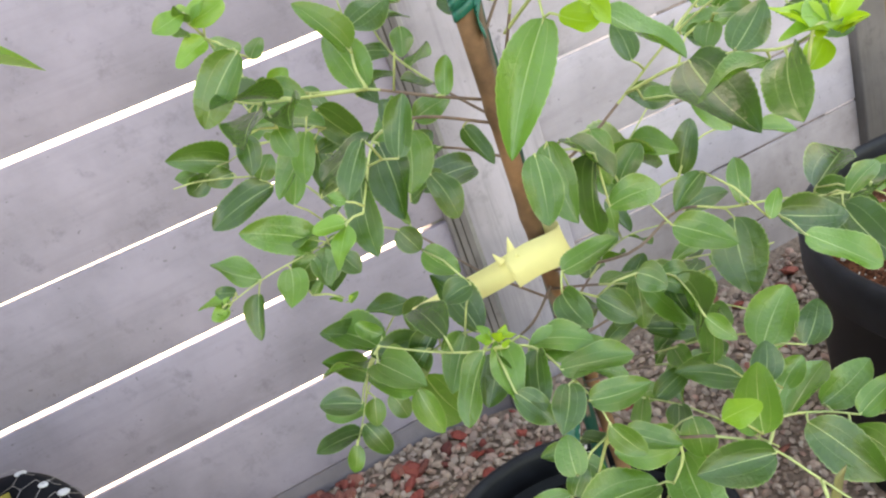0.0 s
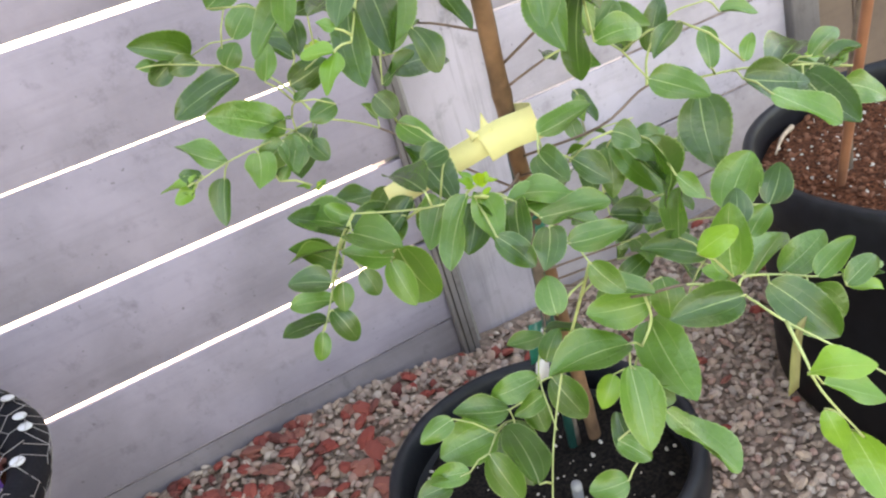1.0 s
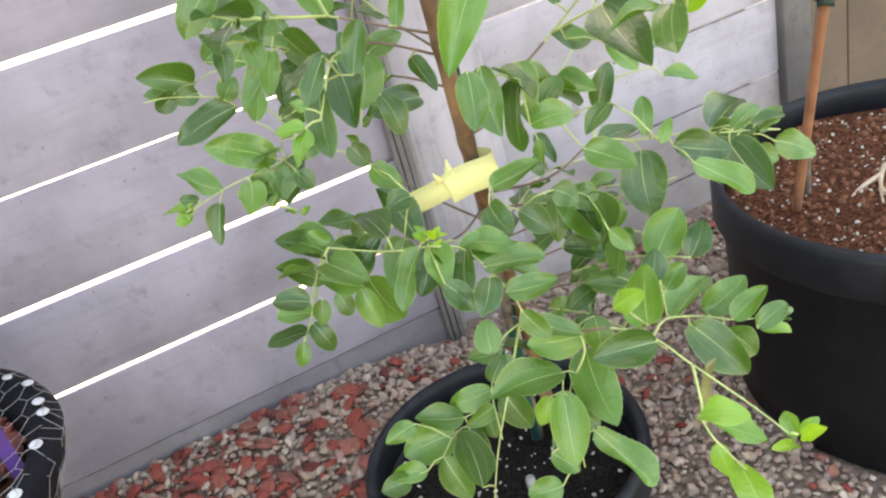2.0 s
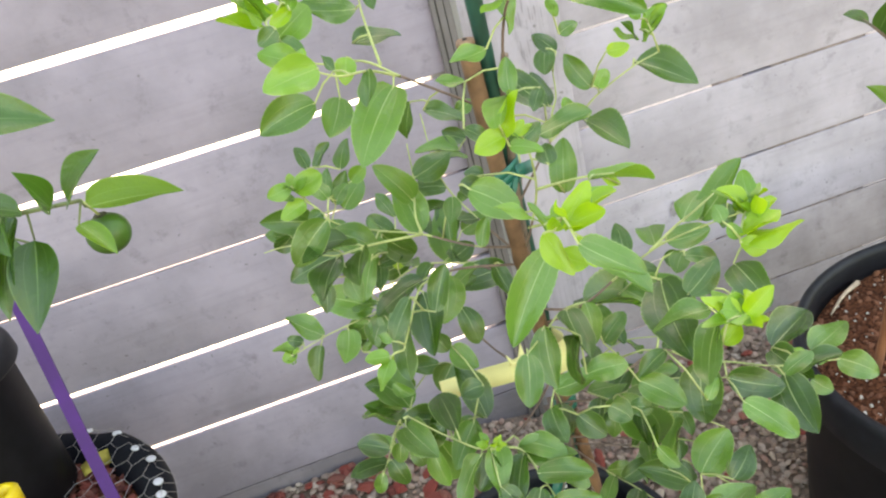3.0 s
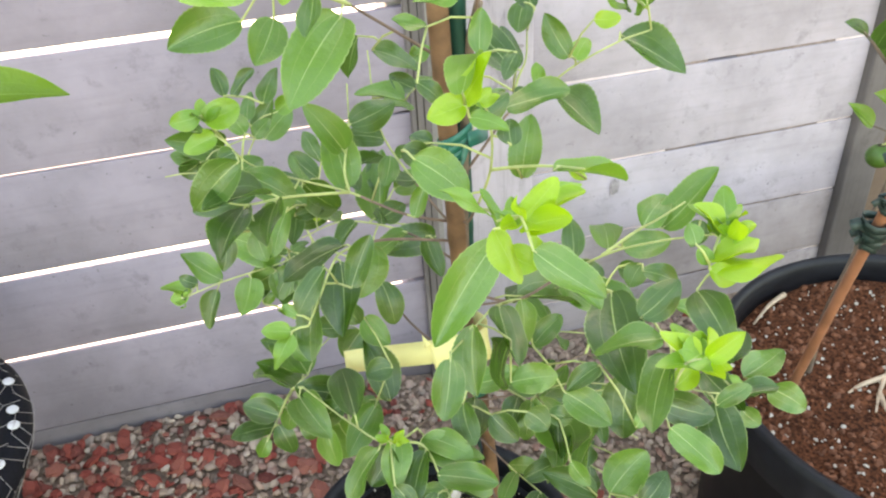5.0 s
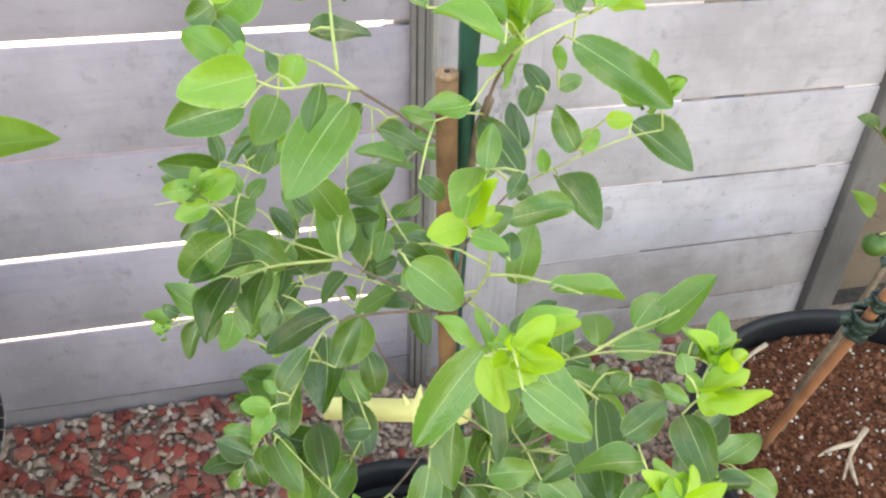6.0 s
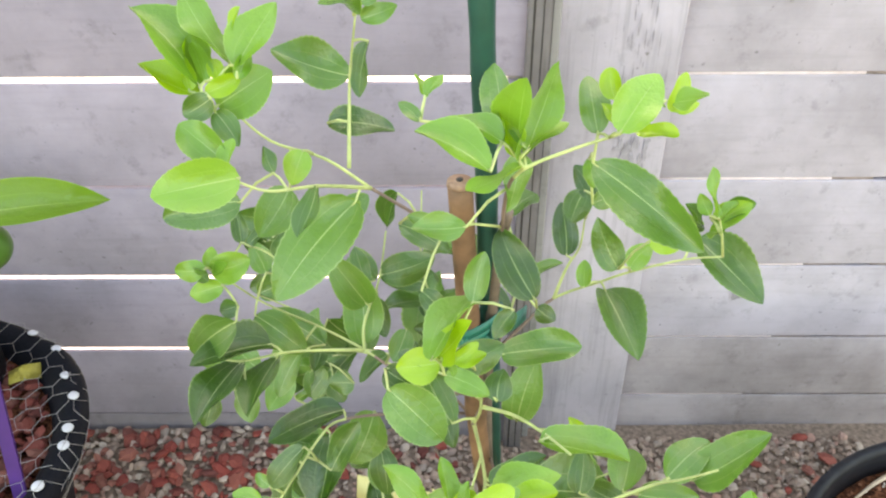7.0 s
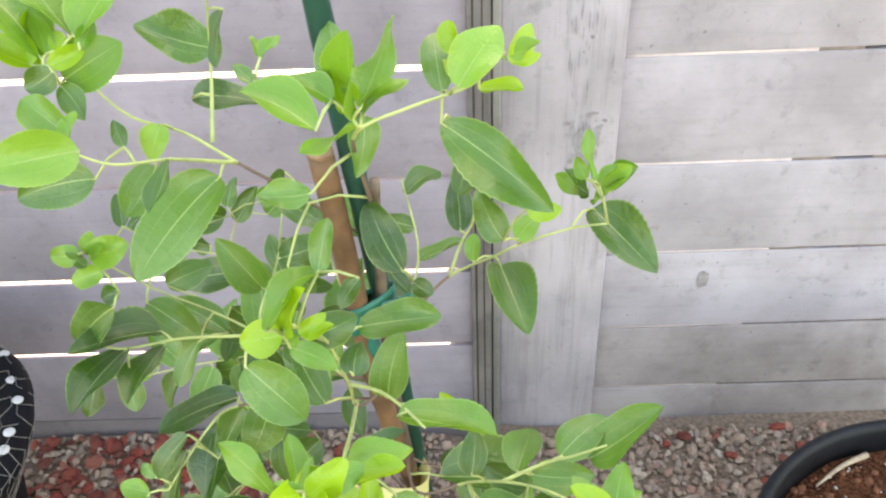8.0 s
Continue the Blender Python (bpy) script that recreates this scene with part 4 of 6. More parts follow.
# low left
branch(TREE, [(-0.042, 1.508, 0.56), (-0.1, 1.42, 0.59), (-0.145, 1.372, 0.618), (-0.172, 1.411, 0.61), (-0.204, 1.471, 0.604)], [
    (-0.146, 1.372, 0.614, -0.165, 1.364, 0.585, 0, 25.7, -5),
    (-0.14, 1.38, 0.616, -0.149, 1.341, 0.592, 0, 23.6, -27),
    (-0.116, 1.387, 0.6, -0.087, 1.355, 0.604, 0, 22.4, 7),
    (-0.122, 1.381, 0.596, -0.075, 1.355, 0.597, 0, 27.4, -15),
    (-0.167, 1.404, 0.623, -0.17, 1.462, 0.63, 0, 29.8, -5),
    (-0.156, 1.359, 0.628, -0.188, 1.35, 0.59, 0, 25.6, 28),
    (-0.149, 1.348, 0.597, -0.135, 1.332, 0.573, 0, 18.9, 33)])
# low left hang
branch(TREE, [(-0.204, 1.471, 0.604), (-0.215, 1.515, 0.565), (-0.229, 1.552, 0.51), (-0.25, 1.522, 0.498)], [
    (-0.212, 1.517, 0.561, -0.249, 1.577, 0.551, 0, 36.5, 32),
    (-0.209, 1.477, 0.588, -0.191, 1.424, 0.589, 0, 30.4, 9),
    (-0.226, 1.558, 0.502, -0.264, 1.576, 0.511, 0, 21.8, -8),
    (-0.236, 1.531, 0.508, -0.228, 1.514, 0.479, 0, 22, 16),
    (-0.24, 1.546, 0.491, -0.282, 1.53, 0.508, 0, 24.3, 7),
    (-0.219, 1.53, 0.528, -0.228, 1.522, 0.505, 0, 18.6, -6),
    (-0.25, 1.536, 0.49, -0.263, 1.529, 0.468, 0, 15.3, -13),
    (-0.198, 1.521, 0.573, -0.227, 1.592, 0.577, 0, 39.2, 7),
    (-0.191, 1.535, 0.576, -0.207, 1.548, 0.591, 0, 16.5, -34),
    (-0.208, 1.563, 0.527, -0.245, 1.569, 0.561, 0, 25.8, -9)], [
    (-0.232, 1.507, 0.543, -0.264, 1.522, 0.553, 0, 25, -14),
    (-0.208, 1.491, 0.549, -0.205, 1.479, 0.528, 0, 18.3, 17),
    (-0.188, 1.577, 0.55, -0.233, 1.564, 0.589, 0, 32, -26),
    (-0.15, 1.587, 0.567, -0.192, 1.588, 0.575, 0, 21.4, 0),
    (-0.138, 1.569, 0.573, -0.161, 1.56, 0.55, 0, 31.5, -14)])
# low left back
branch(TREE, [(-0.172, 1.411, 0.61), (-0.17, 1.46, 0.585), (-0.176, 1.514, 0.545)], [
    (-0.174, 1.45, 0.595, -0.201, 1.446, 0.576, 0, 22.6, -15),
    (-0.163, 1.471, 0.584, -0.211, 1.49, 0.588, 0, 26.4, -6),
    (-0.157, 1.45, 0.591, -0.145, 1.437, 0.575, 0, 19.6, 12),
    (-0.16, 1.458, 0.602, -0.195, 1.456, 0.573, 0, 22.8, 6),
    (-0.143, 1.446, 0.594, -0.167, 1.443, 0.58, 0, 23.5, -15),
    (-0.132, 1.447, 0.588, -0.144, 1.482, 0.634, 0, 30.4, 9),
    (-0.147, 1.432, 0.601, -0.177, 1.397, 0.588, 0, 25.4, -10),
    (-0.181, 1.467, 0.565, -0.161, 1.468, 0.506, 0, 37.9, 37),
    (-0.191, 1.463, 0.559, -0.188, 1.444, 0.523, 0, 21.7, 15),
    (-0.189, 1.457, 0.563, -0.219, 1.49, 0.569, 0, 22.9, 2)], [
    (-0.128, 1.44, 0.632, -0.151, 1.443, 0.627, 0, 20.6, -19),
    (-0.141, 1.492, 0.65, -0.123, 1.474, 0.628, 0, 23.4, 17),
    (-0.156, 1.478, 0.68, -0.149, 1.467, 0.662, 0, 20.3, 32)])
# low front
branch(TREE, [(-0.145, 1.372, 0.618), (-0.12, 1.375, 0.603), (-0.113, 1.349, 0.593), (-0.108, 1.325, 0.579), (-0.11, 1.307, 0.572)], [
    (-0.115, 1.35, 0.594, -0.071, 1.331, 0.589, 0, 24.4, 1),
    (-0.111, 1.305, 0.573, -0.099, 1.29, 0.551, 0, 17.9, 36),
    (-0.119, 1.369, 0.603, -0.141, 1.332, 0.588, 0, 23.2, 27),
    (-0.112, 1.353, 0.591, -0.072, 1.336, 0.58, 0, 23, -17),
    (-0.112, 1.325, 0.581, -0.073, 1.312, 0.581, 0, 21.4, 14),
    (-0.118, 1.333, 0.594, -0.14, 1.308, 0.585, 0, 21.8, 2)])
# low long
branch(TREE, [(-0.03, 1.55, 0.4), (-0.055, 1.36, 0.495), (-0.045, 1.3, 0.525), (-0.023, 1.279, 0.516), (-0.006, 1.256, 0.493), (0.004, 1.21, 0.48), (0.012, 1.18, 0.467)], [
    (-0.024, 1.271, 0.517, -0.071, 1.288, 0.516, 0, 28.6, -26),
    (-0.02, 1.286, 0.526, -0.034, 1.295, 0.533, 1, 12.9, -38),
    (-0.026, 1.277, 0.53, -0.015, 1.284, 0.579, 0, 28.7, -26),
    (0.002, 1.288, 0.544, 0.022, 1.289, 0.558, 0, 17, 5),
    (-0.011, 1.286, 0.558, -0, 1.293, 0.58, 0, 20.2, -19),
    (-0.057, 1.27, 0.565, -0.048, 1.246, 0.586, 1, 17.6, 56)])
# low long row
branch(TREE, [(-0.023, 1.279, 0.516), (0.015, 1.311, 0.497), (0.049, 1.309, 0.482), (0.071, 1.296, 0.474), (0.095, 1.285, 0.47)], [
    (0.068, 1.297, 0.475, 0.103, 1.292, 0.493, 0, 20.3, -3),
    (0.023, 1.315, 0.49, 0.079, 1.337, 0.502, 0, 31.3, -29),
    (0.032, 1.307, 0.485, 0.059, 1.274, 0.438, 0, 33.8, 43),
    (0.082, 1.284, 0.466, 0.112, 1.28, 0.48, 0, 18.8, 8),
    (0.087, 1.287, 0.461, 0.111, 1.275, 0.454, 1, 14.1, -7),
    (0.057, 1.295, 0.472, 0.074, 1.276, 0.445, 0, 27.3, 44),
    (0.062, 1.326, 0.47, 0.107, 1.321, 0.49, 0, 28.2, 11),
    (0.026, 1.333, 0.539, 0.062, 1.342, 0.569, 0, 34.9, -4),
    (0.046, 1.313, 0.541, 0.069, 1.321, 0.564, 0, 23.1, -8)])
# low hang
branch(TREE, [(-0.05, 1.345, 0.505), (-0.05, 1.342, 0.479), (-0.068, 1.345, 0.45), (-0.065, 1.36, 0.41), (-0.07, 1.35, 0.35)], [
    (-0.042, 1.349, 0.49, -0.092, 1.362, 0.499, 0, 31.9, -30),
    (-0.082, 1.348, 0.358, -0.068, 1.392, 0.37, 0, 23.9, 0),
    (-0.036, 1.339, 0.512, -0.043, 1.327, 0.483, 0, 25.2, 23),
    (-0.042, 1.355, 0.47, -0.064, 1.287, 0.447, 0, 39.5, 26),
    (-0.075, 1.337, 0.475, -0.142, 1.34, 0.485, 0, 34.9, 11),
    (-0.084, 1.328, 0.465, -0.102, 1.292, 0.418, 0, 31.3, 5),
    (-0.087, 1.348, 0.448, -0.106, 1.344, 0.427, 1, 17.6, 0),
    (-0.099, 1.341, 0.353, -0.13, 1.352, 0.353, 0, 25.8, -16),
    (-0.077, 1.313, 0.447, -0.068, 1.304, 0.435, 0, 16.3, 31),
    (-0.068, 1.319, 0.418, -0.043, 1.283, 0.363, 0, 35.8, -16)], [
    (-0.106, 1.331, 0.406, -0.091, 1.316, 0.387, 0, 17.9, 27)])
# low front hang
branch(TREE, [(-0.11, 1.307, 0.572), (-0.108, 1.36, 0.49), (-0.108, 1.39, 0.44), (-0.14, 1.37, 0.4), (-0.165, 1.35, 0.36)], [
    (-0.095, 1.324, 0.546, -0.065, 1.307, 0.527, 0, 19.7, 0),
    (-0.168, 1.352, 0.388, -0.154, 1.421, 0.4, 0, 35.7, 0),
    (-0.127, 1.373, 0.47, -0.108, 1.376, 0.489, 0, 17.2, 6),
    (-0.141, 1.308, 0.548, -0.136, 1.318, 0.571, 0, 20.6, -15)])
# low long hang
branch(TREE, [(-0.006, 1.256, 0.493), (-0.025, 1.225, 0.49), (-0.04, 1.2, 0.487), (-0.02, 1.19, 0.445)], [
    (-0.042, 1.207, 0.498, -0.027, 1.176, 0.515, 1, 19.6, -1),
    (-0.028, 1.21, 0.48, -0.001, 1.19, 0.46, 1, 20.1, -5),
    (-0.016, 1.203, 0.44, -0.014, 1.18, 0.397, 1, 26.3, 38),
    (-0.027, 1.211, 0.459, -0.027, 1.197, 0.432, 1, 15.9, 36)])
# inner low right
branch(TREE, [(-0.04, 1.53, 0.48), (0.02, 1.48, 0.52), (0.07, 1.44, 0.545), (0.12, 1.42, 0.55)], [
    (0.006, 1.455, 0.511, 0.049, 1.433, 0.498, 0, 25.5, 12)], fill=4)
# inner right
branch(TREE, [(-0.035, 1.54, 0.44), (0.02, 1.47, 0.47), (0.06, 1.42, 0.49), (0.09, 1.36, 0.5)], fill=4)
# inner front
branch(TREE, [(-0.035, 1.55, 0.42), (-0.02, 1.46, 0.45), (0, 1.4, 0.46), (0.03, 1.34, 0.44)], [
    (0.037, 1.375, 0.482, -0.007, 1.4, 0.502, 0, 27.9, -9),
    (0.016, 1.38, 0.507, 0.056, 1.419, 0.521, 0, 29.5, -53)], fill=4)
# inner low left
branch(TREE, [(-0.035, 1.55, 0.4), (-0.07, 1.48, 0.42), (-0.11, 1.43, 0.42), (-0.13, 1.38, 0.4)], [
    (-0.11, 1.432, 0.414, -0.153, 1.444, 0.409, 0, 25.2, -24),
    (-0.106, 1.416, 0.42, -0.094, 1.393, 0.381, 0, 28.6, 25),
    (-0.122, 1.427, 0.399, -0.125, 1.414, 0.372, 0, 24.5, 16),
    (-0.144, 1.433, 0.398, -0.187, 1.453, 0.407, 0, 24.6, 4),
    (-0.143, 1.432, 0.387, -0.152, 1.408, 0.333, 0, 37.2, 13),
    (-0.155, 1.442, 0.379, -0.21, 1.457, 0.37, 0, 41.2, -21),
    (-0.181, 1.409, 0.389, -0.173, 1.385, 0.346, 0, 28.3, 17),
    (-0.196, 1.427, 0.366, -0.23, 1.44, 0.367, 0, 20.7, -20),
    (-0.213, 1.431, 0.361, -0.244, 1.44, 0.358, 0, 21.8, -19),
    (-0.189, 1.449, 0.406, -0.222, 1.455, 0.395, 0, 19.6, -21)], fill=4)
# inner low back
branch(TREE, [(-0.04, 1.53, 0.5), (0, 1.52, 0.54), (0.04, 1.52, 0.56), (0.08, 1.5, 0.565)], [
    (0.028, 1.507, 0.61, 0.033, 1.49, 0.58, 0, 17.4, 0),
    (0.022, 1.491, 0.611, 0.02, 1.484, 0.588, 0, 12.1, 0)], fill=4)
# inner low mid
branch(TREE, [(-0.04, 1.52, 0.51), (0, 1.46, 0.545), (0.035, 1.44, 0.565), (0.075, 1.43, 0.56)], [
    (0.039, 1.443, 0.564, 0.065, 1.439, 0.574, 0, 14.1, 0),
    (-0.009, 1.435, 0.543, -0.043, 1.437, 0.531, 0, 18.1, 0)], fill=4)
# inner low out
branch(TREE, [(-0.035, 1.54, 0.46), (0.03, 1.47, 0.5), (0.065, 1.44, 0.51), (0.1, 1.42, 0.49)], fill=4)
# inner low near
branch(TREE, [(-0.035, 1.55, 0.42), (0.02, 1.48, 0.45), (0.06, 1.44, 0.445), (0.1, 1.4, 0.42)], fill=4)
# inner low core
branch(TREE, [(-0.045, 1.5, 0.56), (-0.03, 1.44, 0.58), (-0.01, 1.4, 0.585), (0.02, 1.37, 0.57)], [
    (-0.018, 1.402, 0.596, -0.03, 1.389, 0.56, 0, 20.8, 17),
    (-0.014, 1.399, 0.601, 0.005, 1.37, 0.556, 0, 30.1, 42),
    (-0.015, 1.371, 0.608, 0.004, 1.363, 0.603, 0, 17.5, 19),
    (-0.008, 1.365, 0.605, 0.01, 1.37, 0.54, 0, 35, -9),
    (-0.035, 1.367, 0.621, -0.02, 1.355, 0.608, 0, 22.5, 21),
    (-0.007, 1.342, 0.581, 0.006, 1.328, 0.561, 0, 14, 20),
    (-0.059, 1.387, 0.606, -0.041, 1.369, 0.586, 0, 23.2, 19),
    (-0.08, 1.395, 0.617, -0.082, 1.36, 0.606, 0, 25.4, 36),
    (-0.071, 1.406, 0.626, -0.026, 1.4, 0.635, 0, 23.1, 0),
    (-0.064, 1.417, 0.599, -0.084, 1.368, 0.593, 0, 29.8, 5)], fill=4)
# inner left
branch(TREE, [(-0.05, 1.475, 0.72), (-0.08, 1.52, 0.76), (-0.1, 1.55, 0.8), (-0.1, 1.57, 0.86)], [
    (-0.077, 1.545, 0.822, -0.116, 1.558, 0.833, 0, 21.8, 8),
    (-0.067, 1.55, 0.829, -0.086, 1.56, 0.84, 0, 17.1, -26)], fill=4)
# inner up
branch(TREE, [(-0.05, 1.465, 0.78), (-0.03, 1.51, 0.82), (-0.04, 1.54, 0.87)], fill=4)
# inner mid left
branch(TREE, [(-0.05, 1.48, 0.69), (-0.09, 1.52, 0.71), (-0.14, 1.55, 0.715), (-0.18, 1.56, 0.7)], [
    (-0.164, 1.571, 0.707, -0.16, 1.6, 0.714, 2, 15, 0),
    (-0.105, 1.564, 0.702, -0.081, 1.564, 0.712, 0, 22.5, 27),
    (-0.089, 1.576, 0.724, -0.053, 1.572, 0.732, 0, 23.6, 31),
    (-0.103, 1.591, 0.682, -0.093, 1.625, 0.743, 0, 35.8, -35),
    (-0.097, 1.606, 0.704, -0.097, 1.632, 0.74, 0, 26.3, -3),
    (-0.122, 1.556, 0.666, -0.089, 1.544, 0.683, 0, 19.5, 0),
    (-0.15, 1.591, 0.756, -0.159, 1.609, 0.782, 0, 16.8, 11),
    (-0.053, 1.572, 0.666, -0.112, 1.552, 0.677, 0, 32.4, -29)], fill=4)
# inner mid
branch(TREE, [(-0.05, 1.49, 0.64), (-0.02, 1.46, 0.66), (0.02, 1.45, 0.67), (0.05, 1.44, 0.7)], fill=4)


def dress_tips():
    """Unfolding leaves at the shoots' tips and leaves along bare stretches."""
    tips = [c for c in TREE.children if c.name.startswith("branch")]
    spots = (((0.024, 1.398, 1.012), 4, 0.020, 2), ((0.078, 1.457, 0.908), 6, 0.026, 1),
             ((-0.080, 1.338, 0.908), 4, 0.022, 2), ((-0.073, 1.280, 0.862), 8, 0.030, 2), ((0.068, 1.294, 0.812), 7, 0.026, 2),
             ((0.014, 1.224, 0.784), 7, 0.026, 2), ((-0.145, 1.365, 0.628), 7, 0.016, 2), ((-0.300, 1.590, 0.640), 4, 0.015, 1),
             ((0.100, 1.283, 0.471), 3, 0.016, 1), ((0.015, 1.175, 0.468), 6, 0.024, 2), ((-0.232, 1.458, 0.866), 3, 0.018, 1),
             ((-0.203, 1.585, 0.600), 3, 0.020, 2), ((-0.130, 1.478, 1.032), 4, 0.034, 0), ((0.150, 1.345, 0.610), 3, 0.018, 1))
    for k, (p, count, size, kind) in enumerate(spots):
        ob = min(tips, key=lambda b: min((v.co - Vector(p)).length for v in b.data.vertices))
        cluster(ob, p, count, size, kind, 50 + k)


dress_tips()


# ---- stakes, ties and tags ----
def bamboo(name, label, points, radius, material, joints):
    bm = bmesh.new()
    path = smooth_path(points, 12)
    total = len(path) - 1
    tube(bm, path, [radius * (1.0 + (0.14 if any(abs(k / total - j) < 0.012 for j in joints) else 0.0) - 0.08 * k / total) for k in range(total + 1)], 14)
    t = thing(name, label, "stake", points[0])
    ob = part("cane", bm, material, t)
    ob.matrix_parent_inverse = Matrix.Translation(-Vector(t.location))
    return t, path


STAKE, CANE = bamboo("bamboo_stake", "weathered brown bamboo stake cut off square at its top",
                     [(0.016, 1.600, 0.10), (-0.014, 1.553, 0.40), (-0.046, 1.496, 0.60), (-0.061, 1.460, 0.75), (-0.0735, 1.432, 0.948)], 0.0078, M_BAMBOO, (0.10, 0.34, 0.57, 0.735))
bm = bmesh.new()
top = CANE[-1]
tube(bm, [top + Vector((0, 0, -0.002)), top + Vector((0, 0, 0.0012))], [0.0074, 0.0070], 14)
ob = part("cut_end", bm, plain("brown_cut_cane", (0.33, 0.20, 0.135), 0.8, 0, 0.3, 200), STAKE, "brown cut end of the cane")
ob.matrix_parent_inverse = Matrix.Translation(-Vector(STAKE.location))
bm = bmesh.new()
tube(bm, [top + Vector((0, 0, 0.0008)), top + Vector((0, 0, 0.0022))], 0.0019, 8)
ob = part("hollow", bm, M_DARK, STAKE, "dark hollow core")
ob.matrix_parent_inverse = Matrix.Translation(-Vector(STAKE.location))

GREEN = thing("green_stake", "tall green plastic-coated metal garden stake", "stake", (-0.014, 1.609, 0.12))
bm = bmesh.new()
path = [Vector((-0.014, 1.609, 0.12)).lerp(Vector((-0.080, 1.357, 1.34)), k / 90) for k in range(91)]
tube(bm, path, [0.0064 + (0.0004 if k % 3 == 0 else 0.0) for k in range(91)], 12)
part("rod", bm, M_GREEN_STAKE, GREEN).matrix_parent_inverse = Matrix.Translation(-Vector(GREEN.location))


def ribbon(bm, points, width, up=(0, 0, 1), thick=0.0004):
    """A flat strip along the points."""
    pts = [Vector(p) for p in points]
    rows = []
    for k, p in enumerate(pts):
        way = (pts[min(k + 1, len(pts) - 1)] - pts[max(k - 1, 0)]).normalized()
        side = Vector(up) - way * way.dot(Vector(up))
        side.normalize()
        n = way.cross(side) * thick
        h = side * width / 2
        rows.append([bm.verts.new(q) for q in (p - h - n, p + h - n, p + h + n, p - h + n)])
    for a, b in zip(rows, rows[1:]):
        for i in range(4):
            bm.faces.new((a[i], a[(i + 1) % 4], b[(i + 1) % 4], b[i]))
    bm.faces.new(list(reversed(rows[0])))
    bm.faces.new(rows[-1])


TAG = thing("yellow_tag", "bright yellow paper tag looped around the bamboo stake", "tag", (-0.05, 1.48, 0.61))
TAG_UP = (0.03, 0.54, 0.74)
bm = bmesh.new()
ribbon(bm, smooth_path([(-0.088, 1.465, 0.612), (-0.070, 1.461, 0.616), (-0.050, 1.459, 0.616), (-0.036, 1.466, 0.613), (-0.033, 1.482, 0.611), (-0.042, 1.503, 0.610)], 5), 0.028, TAG_UP)
part("loop", bm, M_YELLOW, TAG).matrix_parent_inverse = Matrix.Translation(-Vector(TAG.location))
bm = bmesh.new()
ribbon(bm, smooth_path([(-0.079, 1.4655, 0.6155), (-0.100, 1.477, 0.608), (-0.130, 1.494, 0.598), (-0.162, 1.511, 0.587)], 5), 0.021, TAG_UP)
part("tail", bm, M_YELLOW, TAG).matrix_parent_inverse = Matrix.Translation(-Vector(TAG.location))
for foot, lean, tall, broad in (((-0.081, 1.4685, 0.620), (0.20, 0.0, 0.0), 0.018, 0.011), ((-0.090, 1.471, 0.619), (-0.35, 0.1, 0.1), 0.011, 0.008)):
    bm = bmesh.new()
    way = (Vector(TAG_UP) + Vector(lean)).normalized()
    ribbon(bm, [Vector(foot) + way * tall * k / 4 for k in range(5)], broad, (0.84, -0.45, 0.29))
    for v in bm.verts:
        far = (v.co - Vector(foot)).dot(way) / tall
        v.co = v.co.lerp(Vector(foot) + way * tall * far, 0.92 * max(0.0, min(1.0, far)))
    part("torn_tab", bm, M_YELLOW, TAG, "torn pointed corner").matrix_parent_inverse = Matrix.Translation(-Vector(TAG.location))


def rod_at(z):
    return Vector((-0.014, 1.609, 0.12)).lerp(Vector((-0.080, 1.357, 1.34)), (z - 0.12) / 1.22)


def green_tie(z, seed, tails):
    """A flat tape wound round cane and rod, with a knot in front."""
    rng = random.Random(seed)
    t = thing("plant_tie", "teal green plastic tie knotted around both stakes", "plant tie", (-0.05, 1.46, z), "ties on the stakes")
    for k in range(3):
        bm = bmesh.new()
        zz = z + 0.007 * (k - 1) + rng.uniform(-0.002, 0.002)
        cane, rod = min(CANE, key=lambda q: abs(q.z - zz)), rod_at(zz)
        way = Vector((rod.x - cane.x, rod.y - cane.y, 0))
        along, across = way.normalized(), Vector((-way.y, way.x, 0)).normalized()
        mid, half = (cane + rod) / 2, way.length / 2 + 0.0095
        turn = [mid + along * half * math.cos(a) + across * 0.0098 * math.sin(a) for a in [2 * math.pi * j / 24 for j in range(26)]]
        ribbon(bm, [Vector((p.x, p.y, zz + 0.004 * math.sin(0.26 * j + seed))) for j, p in enumerate(turn)], 0.0075)
        part("wrap", bm, M_GREEN_TAPE, t).matrix_parent_inverse = Matrix.Translation(-Vector(t.location))
    for pts in tails:
        bm = bmesh.new()
        ribbon(bm, smooth_path(pts, 5), 0.011, (0.1, 0.5, 1))
        part("tail", bm, M_GREEN_TAPE, t).matrix_parent_inverse = Matrix.Translation(-Vector(t.location))


green_tie(0.822, 3, [[(-0.052, 1.447, 0.826), (-0.040, 1.458, 0.822), (-0.025, 1.486, 0.810)], [(-0.056, 1.447, 0.824), (-0.060, 1.444, 0.808), (-0.057, 1.446, 0.793)]])
green_tie(0.50, 5, [])


